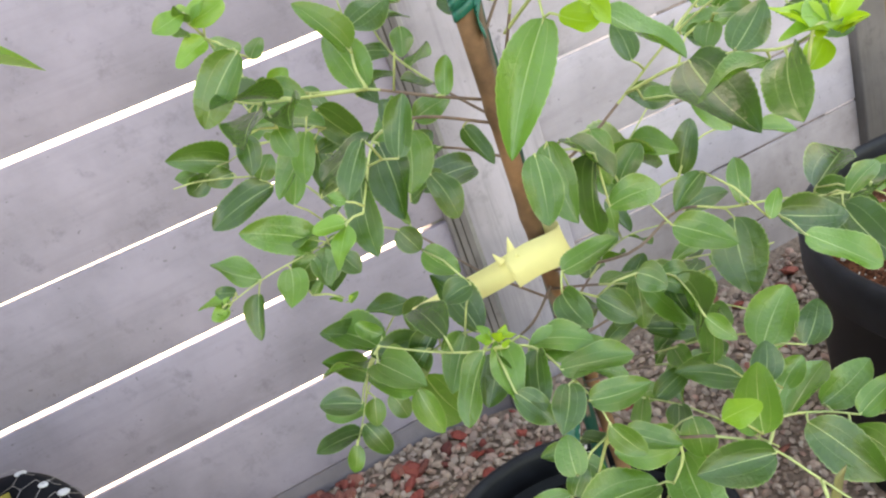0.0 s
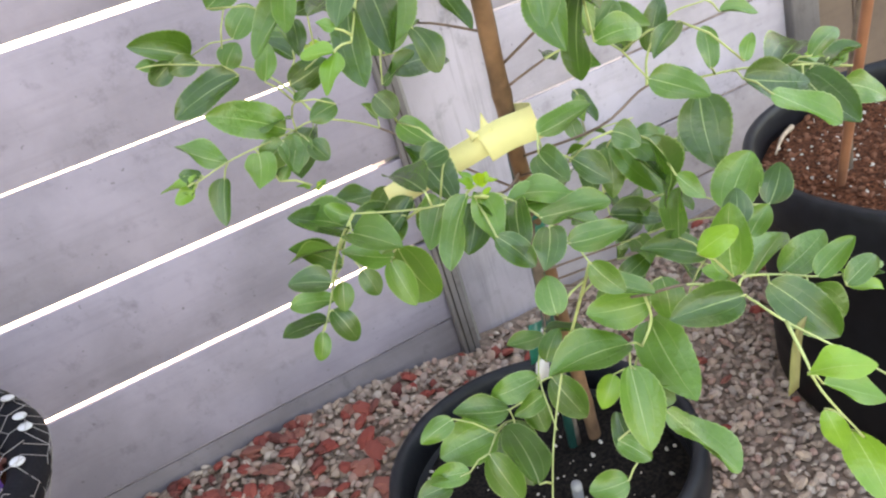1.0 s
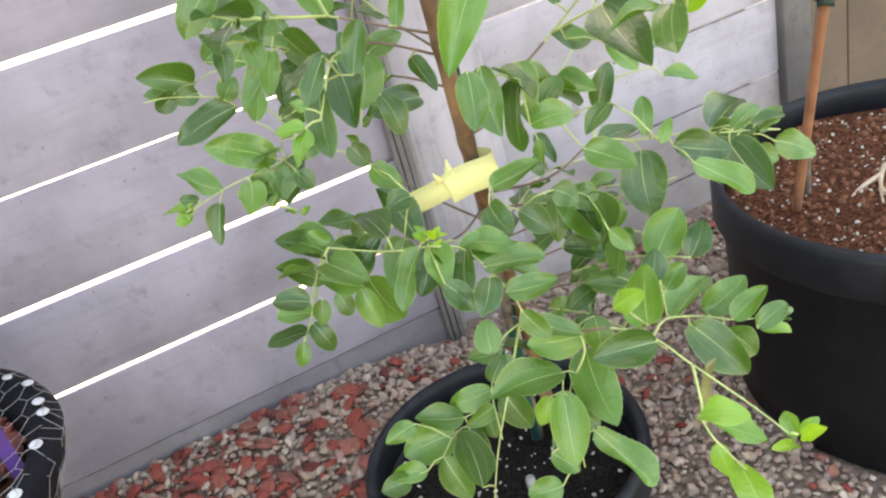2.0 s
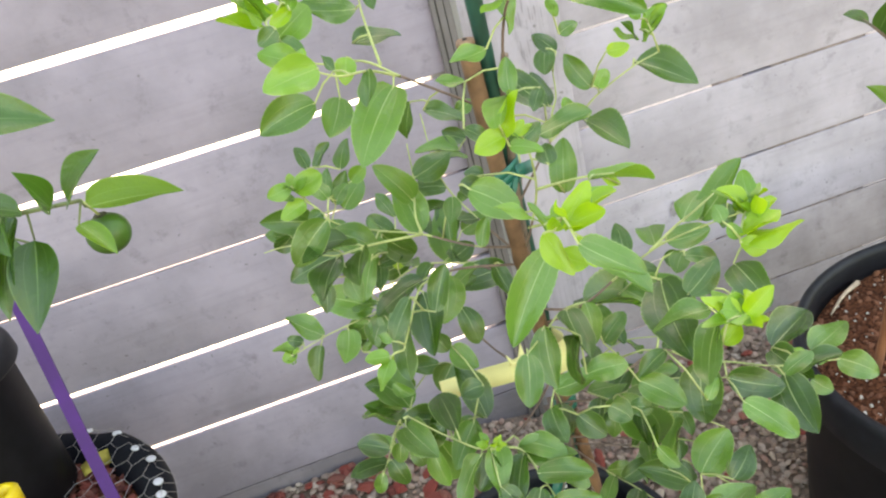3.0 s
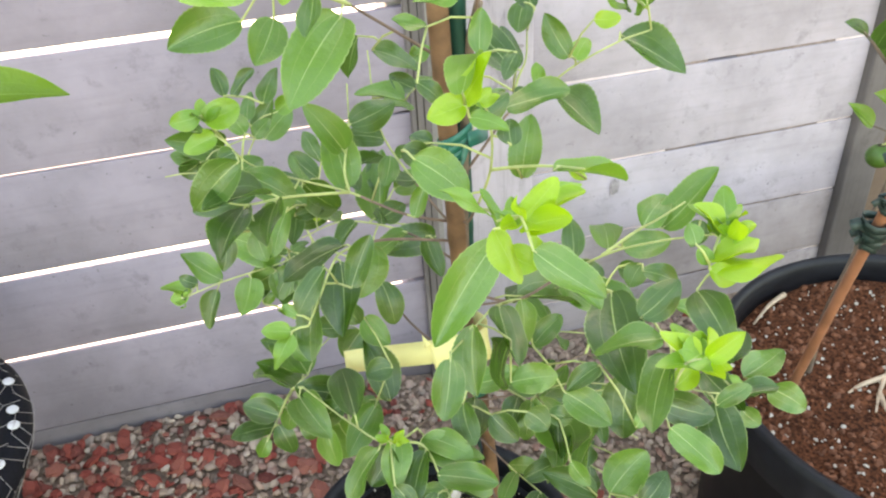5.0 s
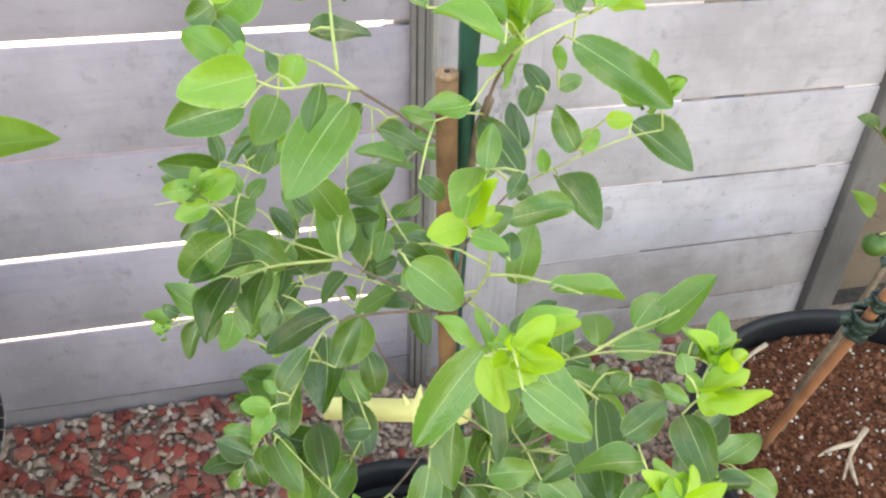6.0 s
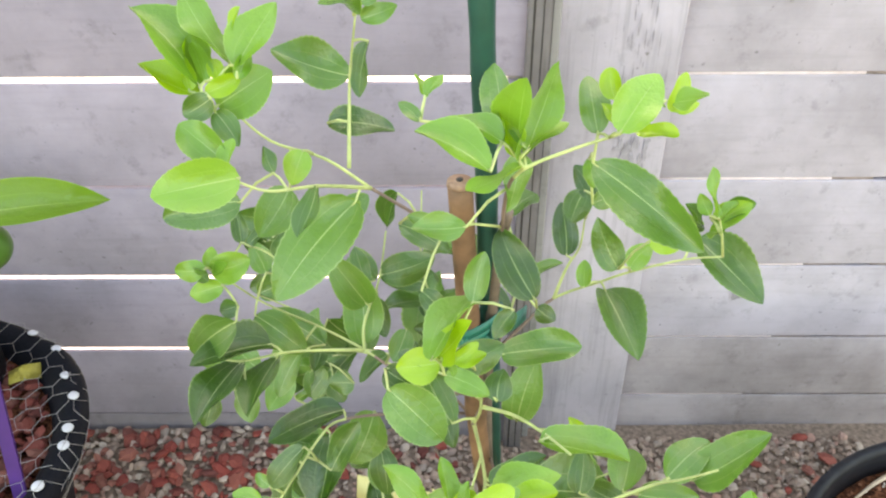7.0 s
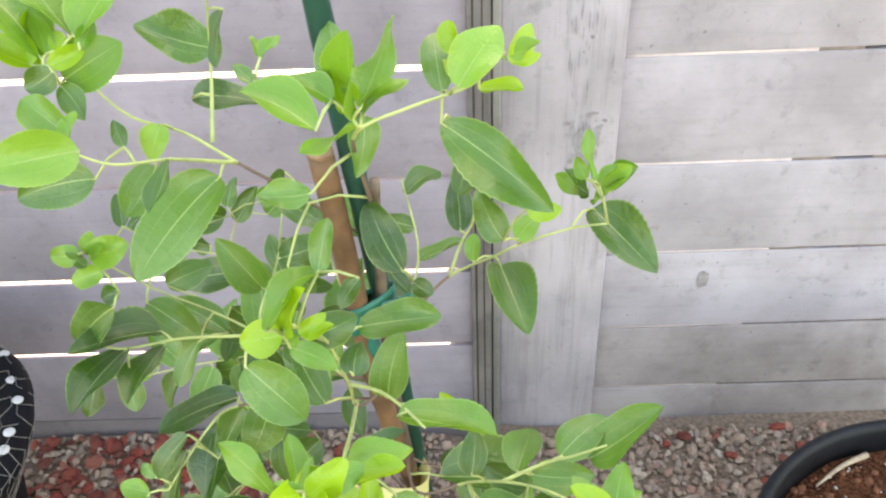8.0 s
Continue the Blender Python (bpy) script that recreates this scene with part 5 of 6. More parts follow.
def plant_label():
    t = thing("plant_label", "teal and white plastic plant label hanging by the stakes", "plant label", (-0.06, 1.50, 0.36))
    for name, z0, z1, mat in (("teal_half", 0.362, 0.40, M_GREEN_TAPE), ("white_half", 0.338, 0.362, M_WHITE)):
        bm = bmesh.new()
        ribbon(bm, [(-0.058, 1.524, z1), (-0.064, 1.522, (z0 + z1) / 2), (-0.068, 1.519, z0)], 0.022, (0.9, 0.4, 0), 0.0005)
        part(name, bm, mat, t).matrix_parent_inverse = Matrix.Translation(-Vector(t.location))
    for k in range(4):
        bm = bmesh.new()
        z = 0.372 + 0.007 * k
        ribbon(bm, [(-0.0535, 1.5215, z), (-0.0545, 1.521, z - 0.004)], 0.0035, (0.9, 0.4, 0), 0.0003)
        part("print_bar", bm, M_WHITE, t).matrix_parent_inverse = Matrix.Translation(-Vector(t.location))


M_WHITE = plain("white_plastic", (0.62, 0.61, 0.63), 0.5, 0, 0.06, 30)
plant_label()

bm = bmesh.new()
tube(bm, smooth_path([(-0.075, 1.50, 0.15), (-0.078, 1.49, 0.20), (-0.082, 1.478, 0.235)], 4), [0.0055, 0.0058, 0.0052, 0.0052, 0.0054, 0.0056, 0.0056, 0.0056, 0.0056], 10)
tagged(obj("drip_tube", bm, plain("grey_rubber", (0.30, 0.29, 0.30), 0.6)), "short grey drip tube standing in the dark soil", "tube")


# ---- netted pot with mulch ----
def wire(bm, a, b, r=0.0004):
    tube(bm, [a, b], r, 4, False)


def hex_cells(width, height, cell):
    """Edges of a honeycomb over a rectangle, each once."""
    seen = set()
    h = cell * math.sqrt(3) / 2
    for i in range(int(width / (1.5 * cell)) + 2):
        for j in range(int(height / (2 * h)) + 2):
            cx, cy = 1.5 * cell * i, 2 * h * j + (h if i % 2 else 0)
            pts = [(round(cx + cell * math.cos(radians(60 * k)), 5), round(cy + cell * math.sin(radians(60 * k)), 5)) for k in range(6)]
            for a, b in zip(pts, pts[1:] + pts[:1]):
                key = (min(a, b), max(a, b))
                if key not in seen:
                    seen.add(key)
                    yield key


M_WIRE = plain("galvanised_wire", (0.36, 0.34, 0.345), 0.5, 0.4, 0.15, 90)


def netting():
    n = thing("wire_netting", "galvanised hexagonal wire netting stretched over the pot", "wire netting", (NC[0], NC[1], NZ))
    rng = random.Random(8)
    bm = bmesh.new()

    def lift(x, y):
        edge = min(1.0, max(0.0, (math.hypot(x, y) - NR + 0.07) / 0.045))
        return 0.004 - 0.014 * (1 - edge) + 0.005 * noise.noise(Vector((x * 9, y * 9, 3)))

    for a, b in hex_cells(0.68, 0.68, 0.0185):
        p = [Vector((q[0] - 0.32, q[1] - 0.32, 0)) for q in (a, b)]
        if all(q.length < NR - 0.010 for q in p):
            wire(bm, *[q + Vector((0.002 * math.sin(60 * q.y), 0.002 * math.sin(55 * q.x), lift(q.x, q.y))) for q in p], 0.00034)
    part("top_mesh", bm, M_WIRE, n)
    bm = bmesh.new()
    around = 2 * math.pi * (NR + 0.004)
    for a, b in hex_cells(around, 0.13, 0.019):
        if min(a[1], b[1]) < 0 or max(a[1], b[1]) > 0.13:
            continue
        pts = []
        for q in (a, b):
            w = q[0] / around * 2 * math.pi
            r = NR - 0.003 - 0.016 * math.exp(-q[1] / 0.008) - 0.55 * max(0.0, q[1] - 0.02) + 0.001 * math.sin(9 * w)
            pts.append(Vector((r * math.cos(w), r * math.sin(w), 0.003 - q[1])))
        wire(bm, *pts, 0.00032)
    part("side_mesh", bm, M_WIRE, n)
    g = bmesh.new()
    bmesh.ops.create_uvsphere(g, u_segments=12, v_segments=6, radius=1.0)
    rivet = bpy.data.meshes.new("rivet")
    g.to_mesh(rivet)
    g.free()
    rivet.shade_smooth()
    rivet.materials.append(M_WHITE)
    for a in [0.814, 0.573, 0.398, 0.178, 0.068, -0.166] + [1.06 + 0.218 * k + rng.uniform(-0.05, 0.05) for k in range(23)]:
        r = NR - 0.021 + rng.uniform(-0.004, 0.004)
        ob = new("rivet", rivet)
        ob.matrix_basis = Matrix.LocRotScale((r * math.cos(a), r * math.sin(a), NZ - 0.052 + 0.001), Euler((0, 0.25, a)), (0.0064, 0.0073, 0.0022))
        ob.parent = POT_NET


netting()


def mulch():
    rng = np.random.RandomState(5)
    verts, faces = [], []
    for k in range(900):
        a, r = rng.uniform(0, 2 * np.pi), 0.205 * np.sqrt(rng.uniform())
        chunk(verts, faces, rng, (NC[0] + r * np.cos(a), NC[1] + r * np.sin(a), NZ - 0.032 + 0.010 * rng.uniform()), 0.005 + 0.009 * rng.uniform() ** 1.5, 0.45)
    me = bpy.data.meshes.new("red_mulch")
    me.from_pydata(verts, [], faces)
    me.materials.append(M_MULCH)
    tagged(new("red_mulch", me), "red lava rock mulch chunks covering the potting soil", "mulch", kind="stuff")


def small_litter():
    bm = bmesh.new()
    ribbon(bm, smooth_path([(-0.499, 1.885, 0.075), (-0.465, 1.874, 0.075), (-0.425, 1.865, 0.075)], 4), 0.006, (0.1, 0.6, 0.8))
    tagged(obj("twist_tie", bm, M_GREEN_STAKE), "short dark green plastic tie lying on the gravel", "plant tie")
    bm = bmesh.new()
    ribbon(bm, smooth_path([(-0.634, 1.771, 0.466), (-0.616, 1.777, 0.470), (-0.600, 1.787, 0.465)], 3), 0.020, (0.5, 0.6, 0.3))
    tagged(obj("fallen_leaf", bm, plain("yellowed_leaf", (0.30, 0.24, 0.04), 0.7, 0, 0.3, 60)), "yellowed fallen leaf on the red mulch", "leaf")


def chunk(verts, faces, rng, centre, size, flat, sides=None):
    """A rough stone of eight to twelve corners."""
    base = len(verts)
    spin = rng.uniform(0, 2 * np.pi)
    n = sides or int(rng.randint(5, 8))
    stretch = rng.uniform(0.5, 1.0)
    tilt = rng.uniform(-0.5, 0.5, 2)
    for ring, (z, s) in enumerate(((-0.9, 0.55), (-0.25, 1.0), (0.35, 0.92), (0.85, 0.5))):
        for k in range(n):
            a = 2 * np.pi * k / n + spin * 0.2 + 0.3 * ring
            r = size * s * (0.74 + 0.5 * rng.uniform())
            px, py = r * np.cos(a), r * stretch * np.sin(a)
            x, y = px * np.cos(spin) - py * np.sin(spin), px * np.sin(spin) + py * np.cos(spin)
            verts.append((centre[0] + x, centre[1] + y, centre[2] + size * flat * z + tilt[0] * x + tilt[1] * y))
    for ring in range(3):
        for k in range(n):
            a, b = base + ring * n + k, base + ring * n + (k + 1) % n
            faces.append((a, b, b + n, a + n))
    faces.append(tuple(base + k for k in reversed(range(n))))
    faces.append(tuple(base + 3 * n + k for k in range(n)))


mulch()
small_litter()

bm = bmesh.new()
ribbon(bm, [(-0.545, 1.592, 0.425), (-0.550, 1.612, 0.478), (-0.557, 1.647, 0.582), (-0.563, 1.682, 0.686), (-0.570, 1.718, 0.790), (-0.574, 1.735, 0.852)], 0.0135, (1, 0.25, 0), 0.0025)
tagged(obj("purple_strap", bm, M_PURPLE, smooth=False), "flat purple plastic strap standing in the netted pot", "strap")

pot("nursery_pot", "small black plastic pot standing on the red mulch", (-0.718, 1.768), 0.0900, 0.074, 0.450, 0.684, 0.662, M_SOIL_DARK, 0.03)
CAP = thing("capped_tube", "white plastic tube with a round yellow cap", "tube", (-0.645, 1.610, 0.45))
bm = bmesh.new()
lathe(bm, [(0.0, 0.0), (0.010, 0.0), (0.010, 0.122), (0.0, 0.122)], 20)
part("tube", bm, M_WHITE, CAP)
bm = bmesh.new()
lathe(bm, [(0.011, 0.110), (0.018, 0.116), (0.019, 0.133), (0.015, 0.137), (0.009, 0.135), (0.008, 0.122)], 20)
part("cap", bm, plain("yellow_plastic", (0.75, 0.52, 0.02), 0.4, 0, 0.1), CAP, "round yellow cap")


# ---- the two citrus plants ----
M_CITRUS = leaf_material("citrus_leaf", (0.019, 0.063, 0.011), (0.052, 0.142, 0.022), (0.17, 0.30, 0.08), (0.14, 0.36, 0.03), 0.24)
M_CITRUS_NEW = leaf_material("citrus_new_leaf", (0.10, 0.235, 0.024), (0.17, 0.335, 0.038), (0.32, 0.50, 0.10), (0.26, 0.48, 0.03), 0.34)
CITRUS = [leaf_mesh("leaf", 0.5, 0.14, 0.12, 3, M_CITRUS, 17, 0.0, 0.98, 0.24), leaf_mesh("leaf", 0.3, 0.25, 0.2, 6, M_CITRUS, 17, 0.0, 0.98, 0.24), leaf_mesh("leaf", 0.45, 0.1, 0.1, 9, M_CITRUS_NEW, 17, 0.0, 0.98, 0.24)]
M_CITRUS_STEM = plain("dull_green_stem", (0.15, 0.19, 0.075), 0.6, 0, 0.3, 60)
M_FRUIT = plain("green_fruit_skin", (0.05, 0.125, 0.02), 0.4, 0, 0.25, 60, 0.4)
M_CALYX = plain("dark_calyx", (0.06, 0.055, 0.03), 0.8)


def stem_of(plant, points, thick, thin, leaves, material=None):
    bm = bmesh.new()
    path = smooth_path(points, 5)
    n = len(path) - 1
    tube(bm, path, [thick + (thin - thick) * k / n for k in range(n + 1)], 8)
    for row in leaves:
        base = Vector(row[:3])
        start = near(path, base)
        if (base - start).length > 0.0015:
            tube(bm, [start, base], [0.0011, 0.0008], 5)
    ob = part("branch", bm, material or M_CITRUS_STEM, plant)
    ob.matrix_parent_inverse = Matrix.Translation(-Vector(plant.location))
    for row in leaves:
        leaf(ob, row[:3], row[3:6], 0, row[7] if len(row) > 7 else 0.0, LEAF_RNG.uniform(-35, 35), CITRUS[row[6]])
    return ob


def fruit(plant, at, r, hang):
    t = thing("fruit", "small round unripe green fruit on the citrus twig", "fruit", at, "unripe fruit")
    bm = bmesh.new()
    bmesh.ops.create_uvsphere(bm, u_segments=24, v_segments=16, radius=r)
    for v in bm.verts:
        v.co.z *= 0.94
    part("skin", bm, M_FRUIT, t)
    bm = bmesh.new()
    lathe(bm, [(0.0, r * 0.98), (r * 0.28, r * 0.97), (r * 0.32, r * 0.92)], 10)
    part("calyx", bm, M_CALYX, t, "dark dried calyx")
    bm = bmesh.new()
    tube(bm, [(0, 0, r * 0.9), Vector(hang) - Vector(at)], [0.0012, 0.0010], 6)
    part("stalk", bm, M_TWIG, t)


LEFT = thing("citrus_plant", "young citrus plant with glossy pointed leaves and green fruit", "citrus plant", (-0.718, 1.768, 0.655))
stem_of(LEFT, [(-0.718, 1.768, 0.655), (-0.695, 1.71, 0.78), (-0.60, 1.60, 0.88), (-0.50, 1.52, 0.905), (-0.44, 1.48, 0.912), (-0.385, 1.462, 0.912)], 0.0042, 0.0016, [
    (-0.385, 1.465, 0.905, -0.322, 1.545, 0.872, 2, 0.038),
    (-0.392, 1.455, 0.915, -0.352, 1.425, 0.956, 0),
    (-0.405, 1.455, 0.915, -0.405, 1.430, 0.955, 0),
    (-0.391, 1.4516, 0.898, -0.3684, 1.4309, 0.875, 2),
    (-0.433, 1.473, 0.8895, -0.450, 1.4286, 0.8345, 0),
    (-0.440, 1.480, 0.912, -0.475, 1.440, 0.850, 1),
    (-0.430, 1.470, 0.915, -0.465, 1.440, 0.945, 1),
    (-0.455, 1.485, 0.912, -0.500, 1.500, 0.900, 0),
    (-0.470, 1.500, 0.910, -0.480, 1.450, 0.905, 1),
    (-0.490, 1.520, 0.908, -0.530, 1.470, 0.880, 0),
    (-0.520, 1.540, 0.903, -0.560, 1.500, 0.935, 1),
    (-0.450, 1.475, 0.910, -0.440, 1.430, 0.900, 0),
    (-0.465, 1.485, 0.905, -0.470, 1.440, 0.872, 1),
    (-0.480, 1.495, 0.905, -0.500, 1.440, 0.850, 0)])
stem_of(LEFT, [(-0.60, 1.60, 0.88), (-0.54, 1.54, 0.95), (-0.47, 1.51, 0.985)], 0.0026, 0.0012, [
    (-0.460, 1.508, 0.986, -0.385, 1.490, 0.972, 0),
    (-0.480, 1.512, 0.980, -0.440, 1.470, 0.955, 1),
    (-0.500, 1.520, 0.975, -0.520, 1.470, 0.995, 0)])
fruit(LEFT, (-0.380, 1.472, 0.877), 0.0175, (-0.385, 1.463, 0.912))
stem_of(LEFT, [(-0.60, 1.60, 0.88), (-0.53, 1.59, 0.885), (-0.47, 1.56, 0.86)], 0.002, 0.0011, [
    (-0.480, 1.563, 0.865, -0.520, 1.520, 0.840, 0), (-0.500, 1.575, 0.872, -0.540, 1.56, 0.83, 1)])

# unseen crown, added out of view to shade the left boards
LEFT_UNSEEN = stem_of(LEFT, [(-0.695, 1.71, 0.78), (-0.71, 1.67, 0.92), (-0.74, 1.64, 1.08), (-0.73, 1.64, 1.22)], 0.0036, 0.0014, [])
for k in range(16):
    cluster(LEFT_UNSEEN, (-0.74 + 0.11 * math.cos(2.4 * k), 1.66 + 0.11 * math.sin(2.4 * k), 0.95 + 0.02 * k), 5, 0.055, 0, 120 + k)

RIGHT = thing("citrus_plant", "citrus sapling with small green fruit tied to a stake", "citrus plant", (0.435, 1.575, 0.34))
stem_of(RIGHT, [(0.435, 1.575, 0.33), (0.412, 1.548, 0.46), (0.395, 1.513, 0.58), (0.400, 1.502, 0.68), (0.425, 1.515, 0.77), (0.440, 1.515, 0.86), (0.445, 1.51, 0.95)], 0.0050, 0.0016, [
    (0.379, 1.520, 0.730, 0.354, 1.530, 0.755, 2),
    (0.411, 1.520, 0.742, 0.364, 1.510, 0.771, 2),
    (0.402, 1.520, 0.775, 0.406, 1.500, 0.732, 0),
    (0.420, 1.515, 0.770, 0.428, 1.490, 0.728, 1),
    (0.425, 1.510, 0.780, 0.392, 1.495, 0.800, 0),
    (0.430, 1.515, 0.800, 0.398, 1.500, 0.829, 2),
    (0.432, 1.515, 0.815, 0.440, 1.480, 0.780, 0),
    (0.435, 1.515, 0.830, 0.470, 1.490, 0.800, 1),
    (0.420, 1.520, 0.700, 0.448, 1.490, 0.676, 2),
    (0.415, 1.515, 0.715, 0.395, 1.500, 0.690, 0)], M_BARK)
stem_of(RIGHT, [(0.420, 1.515, 0.740), (0.394, 1.520, 0.774), (0.371, 1.520, 0.799), (0.347, 1.520, 0.823), (0.328, 1.520, 0.838)], 0.0019, 0.0011, [
    (0.347, 1.520, 0.823, 0.317, 1.512, 0.846, 1),
    (0.358, 1.520, 0.812, 0.366, 1.505, 0.850, 0),
    (0.371, 1.520, 0.799, 0.385, 1.500, 0.842, 0)], M_BARK)
stem_of(RIGHT, [(0.425, 1.515, 0.775), (0.405, 1.515, 0.81), (0.380, 1.51, 0.85), (0.36, 1.50, 0.89)], 0.0022, 0.0010, [
    (0.398, 1.513, 0.820, 0.372, 1.490, 0.812, 0), (0.392, 1.513, 0.830, 0.420, 1.485, 0.838, 1), (0.382, 1.510, 0.845, 0.352, 1.500, 0.862, 0),
    (0.378, 1.510, 0.855, 0.400, 1.480, 0.872, 2), (0.370, 1.505, 0.872, 0.335, 1.490, 0.880, 2), (0.362, 1.500, 0.888, 0.352, 1.480, 0.925, 1)])
RIGHT_CROWN = stem_of(RIGHT, [(0.435, 1.515, 0.83), (0.450, 1.51, 0.86), (0.470, 1.50, 0.89)], 0.0020, 0.0010, [
    (0.450, 1.510, 0.860, 0.425, 1.480, 0.872, 0), (0.455, 1.508, 0.866, 0.485, 1.480, 0.850, 1), (0.465, 1.503, 0.882, 0.450, 1.470, 0.905, 2),
    (0.440, 1.513, 0.845, 0.415, 1.485, 0.850, 1), (0.442, 1.512, 0.880, 0.412, 1.490, 0.900, 0), (0.445, 1.510, 0.940, 0.415, 1.490, 0.955, 2)])
for spot, count, seed in (((0.41, 1.51, 0.83), 6, 71), ((0.44, 1.505, 0.86), 7, 72), ((0.40, 1.512, 0.80), 5, 73), ((0.43, 1.505, 0.79), 5, 74), ((0.39, 1.505, 0.86), 5, 75)):
    cluster(RIGHT_CROWN, spot, count, 0.032, seed % 2, seed)
# top growth beyond the view, added only to darken the right boards
RIGHT_UNSEEN = stem_of(RIGHT, [(0.440, 1.515, 0.86), (0.50, 1.56, 1.00), (0.54, 1.60, 1.15), (0.55, 1.62, 1.30)], 0.0036, 0.0014, [])
for k in range(20):
    cluster(RIGHT_UNSEEN, (0.57 + 0.12 * math.cos(2.4 * k), 1.66 + 0.13 * math.sin(2.4 * k), 1.00 + 0.018 * k), 5, 0.055, 0, 160 + k)
fruit(RIGHT, (0.3845, 1.509, 0.7015), 0.0125, (0.402, 1.505, 0.722))
fruit(RIGHT, (0.419, 1.505, 0.797), 0.017, (0.428, 1.515, 0.815))

STAKE_R, CANE_R = bamboo("bamboo_stake", "slim orange-brown bamboo stake leaning out of the pot",
                         [(0.405, 1.576, 0.27), (0.384, 1.534, 0.40), (0.349, 1.466, 0.60), (0.315, 1.397, 0.80), (0.281, 1.330, 1.0), (0.264, 1.296, 1.1)], 0.0057, M_BAMBOO_RED, (0.25, 0.5, 0.77))


def clip_on(z, scale, seed):
    rng = random.Random(seed)
    c = near(CANE_R, Vector((0.34, 1.45, z)))
    t = thing("plant_clip", "dark green wire-edged plant tie wound around the stake", "plant tie", c, "ties on the orange stake")
    for k in range(3):
        bm = bmesh.new()
        a0 = rng.uniform(0, 6.28)
        pts = [Vector(((0.0075 + 0.0022 * k) * scale * math.cos(a0 + a), (0.0075 + 0.0022 * k) * scale * math.sin(a0 + a), scale * (0.006 * (k - 1) + 0.002 * math.sin(2 * a)))) for a in [0.6 * j for j in range(12)]]
        ribbon(bm, pts, 0.0065 * scale)
        part("loop", bm, M_CLIP, t)
    for k in range(2):
        bm = bmesh.new()
        a = rng.uniform(2.2, 3.8)
        d = Vector((math.cos(a), math.sin(a) * 0.5, 0.2))
        ribbon(bm, [d * 0.008 * scale, d * 0.016 * scale + Vector((0, 0, 0.004)), d * 0.022 * scale], 0.007 * scale, (0.2, 0.4, 1))
        part("tail", bm, M_CLIP, t)


M_CLIP = plain("dark_green_vinyl", (0.018, 0.040, 0.034), 0.5, 0, 0.5, 80)
clip_on(0.642, 1.1, 2)
clip_on(0.668, 1.25, 1)
clip_on(0.71, 0.85, 3)
clip_on(0.765, 1.25, 4)


def roots():
    t = thing("dry_root", "pale dry root lying on the red-brown soil", "root", (0.49, 1.50, 0.35))
    m = plain("dry_root_wood", (0.52, 0.38, 0.27), 0.85, 0, 0.3, 70)
    for pts in (((0.54, 1.545, 0.352), (0.51, 1.525, 0.356), (0.485, 1.505, 0.352), (0.462, 1.482, 0.349)), ((0.51, 1.525, 0.356), (0.475, 1.525, 0.352), (0.452, 1.520, 0.348)),
                ((0.485, 1.505, 0.352), (0.478, 1.485, 0.350), (0.475, 1.472, 0.348)), ((0.50, 1.72, 0.350), (0.46, 1.70, 0.354), (0.42, 1.675, 0.350))):
        bm = bmesh.new()
        p = smooth_path(pts, 4)
        tube(bm, p, [0.0042 - 0.0030 * k / len(p) for k in range(len(p))], 7)
        part("strand", bm, m, t).matrix_parent_inverse = Matrix.Translation(-Vector(t.location))


roots()
DRY = thing("dry_leaf", "narrow dry olive leaf hanging from a low twig", "leaf", (0.02, 1.24, 0.44))
bm = bmesh.new()
ribbon(bm, smooth_path([(0.020, 1.268, 0.475), (0.015, 1.27, 0.455), (0.008, 1.27, 0.418)], 4), 0.015, (1, 0.3, 0))
part("blade", bm, plain("dry_leaf", (0.20, 0.19, 0.07), 0.7, 0, 0.3), DRY).matrix_parent_inverse = Matrix.Translation(-Vector(DRY.location))


# ---- grains on the soil ----
def grains(name, label, centre, radius, z, count, size, material, seed, category):
    rng = np.random.RandomState(seed)
    verts, faces = [], []
    for k in range(count):
        a, r = rng.uniform(0, 2 * np.pi), radius * np.sqrt(rng.uniform())
        x, y = centre[0] + r * np.cos(a), centre[1] + r * np.sin(a)
        lift = 0.010 * noise.noise(Vector((r * np.cos(a) * 14 + centre[0] * 9, r * np.sin(a) * 14, 1.5)))
        chunk(verts, faces, rng, (x, y, z + lift + 0.0008), size * (0.4 + rng.uniform() ** 2), 0.7, 5)
    me = bpy.data.meshes.new(name)
    me.from_pydata(verts, [], faces)
    me.materials.append(material)
    tagged(new(name, me), label, category, kind="stuff")


grains("perlite", "white perlite grains scattered on red-brown potting soil", (0.545, 1.488), 0.240, 0.345, 520, 0.0028, M_PERLITE, 21, "perlite")
grains("bark_bits", "brown bark bits mixed into the potting soil", (0.545, 1.488), 0.240, 0.345, 1500, 0.0048, M_BARK_BIT, 22, "bark")
grains("perlite", "white perlite grains scattered on dark potting soil", (-0.080, 1.552), 0.155, 0.172, 130, 0.0026, M_PERLITE, 23, "perlite")


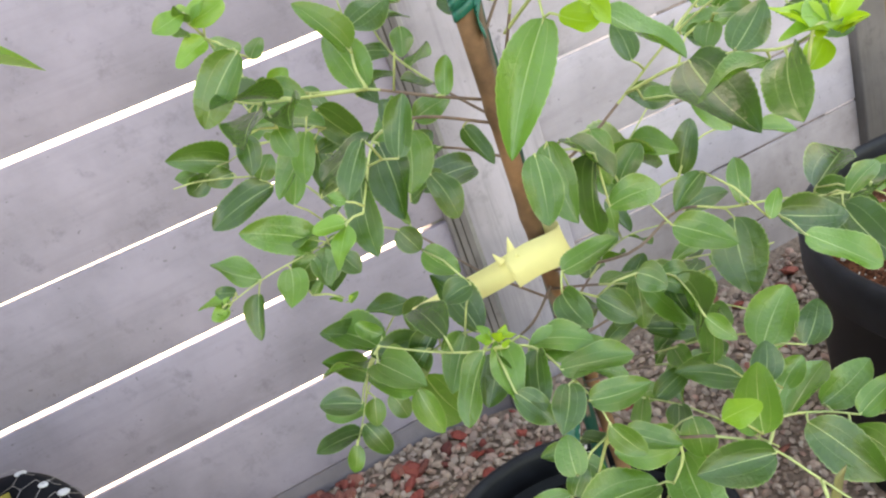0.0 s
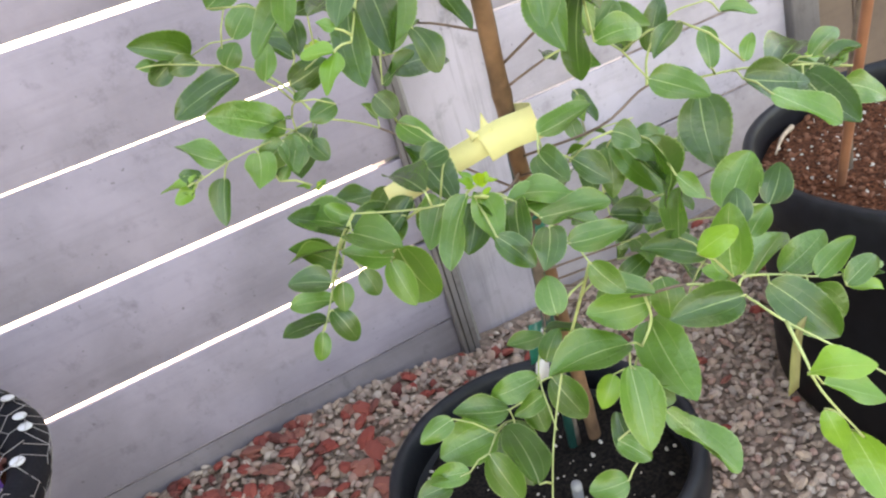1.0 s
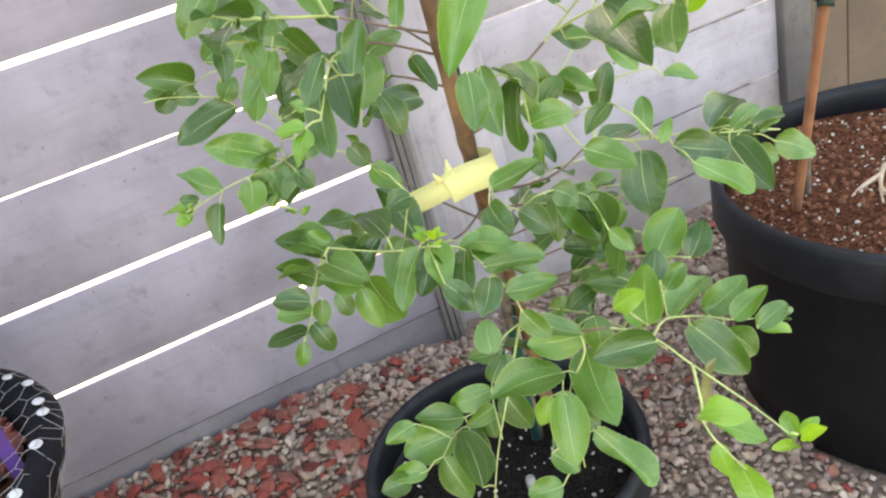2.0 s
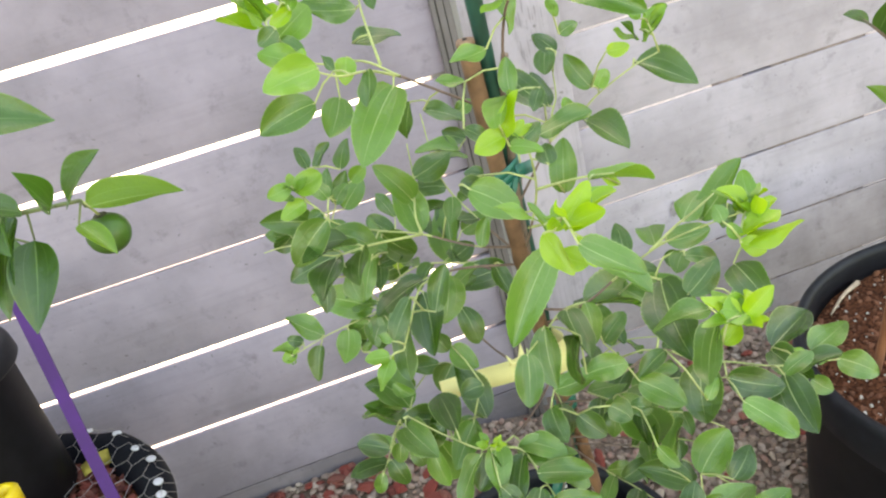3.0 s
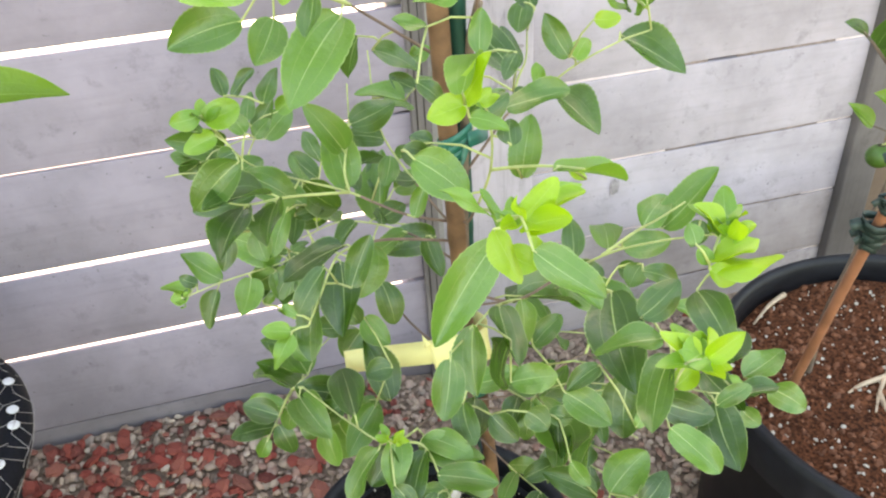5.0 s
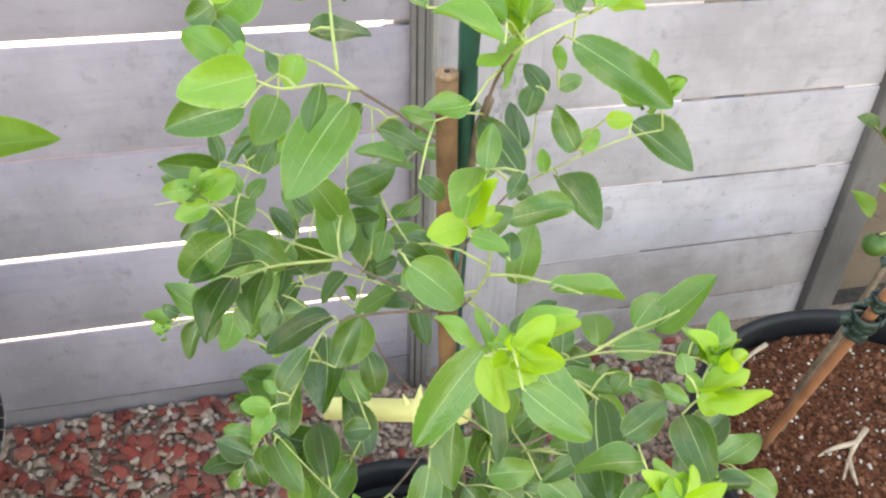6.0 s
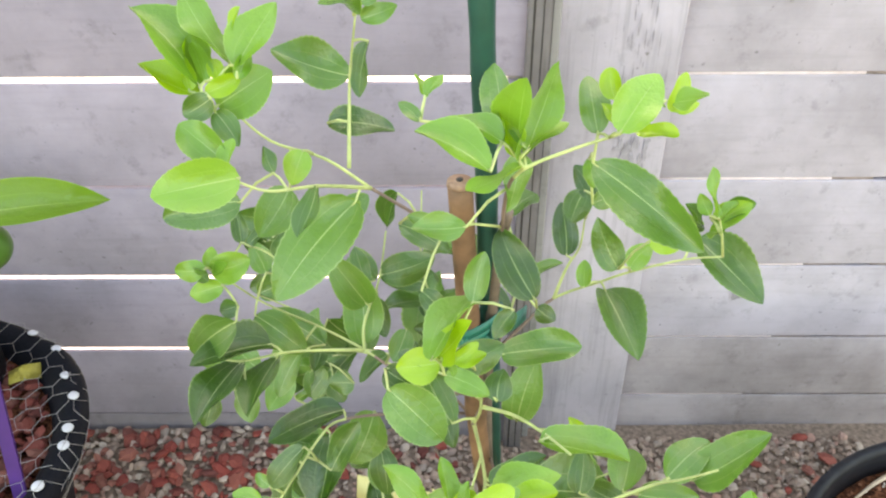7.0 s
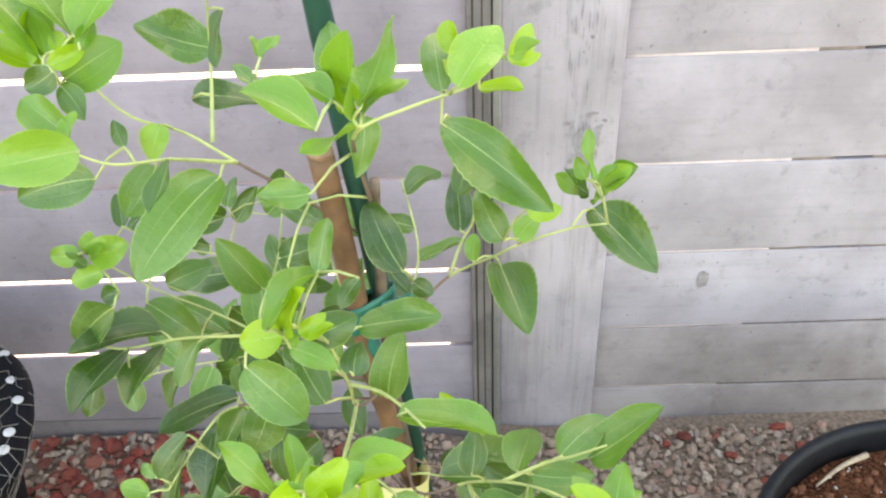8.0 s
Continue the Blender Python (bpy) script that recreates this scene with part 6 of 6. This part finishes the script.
# ---- gravel ----
def gravel():
    rng = np.random.RandomState(77)
    pots = [(-0.080, 1.552, 0.164), (0.545, 1.488, 0.25), (-0.757, 1.638, 0.165)]
    shapes = []
    for k in range(10):
        verts, faces = [], []
        chunk(verts, faces, np.random.RandomState(k + 3), (0, 0, 0), 1.0, 0.62)
        me = bpy.data.meshes.new("pebble")
        me.from_pydata(verts, [], faces)
        me.shade_smooth()
        me.materials.append(M_STONE)
        shapes.append(me)
    stones, chips, singles = ([], []), ([], []), 0
    bed = new("pebble_bed")
    tagged(bed, "mixed tan and grey river pebbles along the fence foot", "gravel", kind="structure")
    bed.location = (-0.25, 1.9, 0.1)
    step = 0.0108
    for i in range(int(1.75 / step)):
        for j in range(int(1.05 / step)):
            x = -1.1 + i * step + rng.uniform(-0.0055, 0.0055)
            y = 0.97 + j * step + rng.uniform(-0.0055, 0.0055)
            if y > (1.994 if x < 0.0 else 2.02 if x < 0.22 else 2.042) or (-0.015 < x < 0.072 and y > 1.98):
                continue
            if any((x - px) ** 2 + (y - py) ** 2 < pr * pr for px, py, pr in pots):
                continue
            if rng.uniform() < 0.03:
                continue
            size = 0.0044 + 0.0060 * rng.uniform() ** 2.2
            z = ground_height(x, y) + 0.0015 + 0.0055 * rng.uniform()
            red = 0.24 if x < -0.28 else 0.07 if x < 0.05 else 0.015
            if rng.uniform() < red:
                chunk(*chips, rng, (x, y, z + 0.003), size * (1.2 + 0.9 * rng.uniform()), 0.5)
            elif -0.46 < x < -0.12 and y > 1.80 and singles < 290:
                ob = new("pebble", shapes[rng.randint(10)])
                ob.matrix_basis = Matrix.LocRotScale((x + 0.25, y - 1.9, z - 0.1), Euler((rng.uniform(-0.4, 0.4), rng.uniform(-0.4, 0.4), rng.uniform(0, 6.3))), (size * 1.15,) * 3)
                ob.parent = bed
                singles += 1
            else:
                chunk(*stones, rng, (x, y, z), size, 0.62)
    for k in range(80):
        x, y = rng.uniform(-0.62, -0.20), rng.uniform(1.70, 1.975)
        if all((x - px) ** 2 + (y - py) ** 2 > (pr + 0.02) ** 2 for px, py, pr in pots):
            chunk(*chips, rng, (x, y, ground_height(x, y) + 0.009), 0.011 + 0.009 * rng.uniform(), 0.42)
    for name, label, (verts, faces), mat in (("gravel", "loose mixed tan, grey and brown river gravel", stones, M_GRAVEL), ("red_rock_chips", "broken red brick and lava rock chips among the gravel", chips, M_CHIP)):
        me = bpy.data.meshes.new(name)
        me.from_pydata(verts, [], faces)
        me.materials.append(mat)
        tagged(new(name, me), label, "gravel", kind="stuff")


gravel()
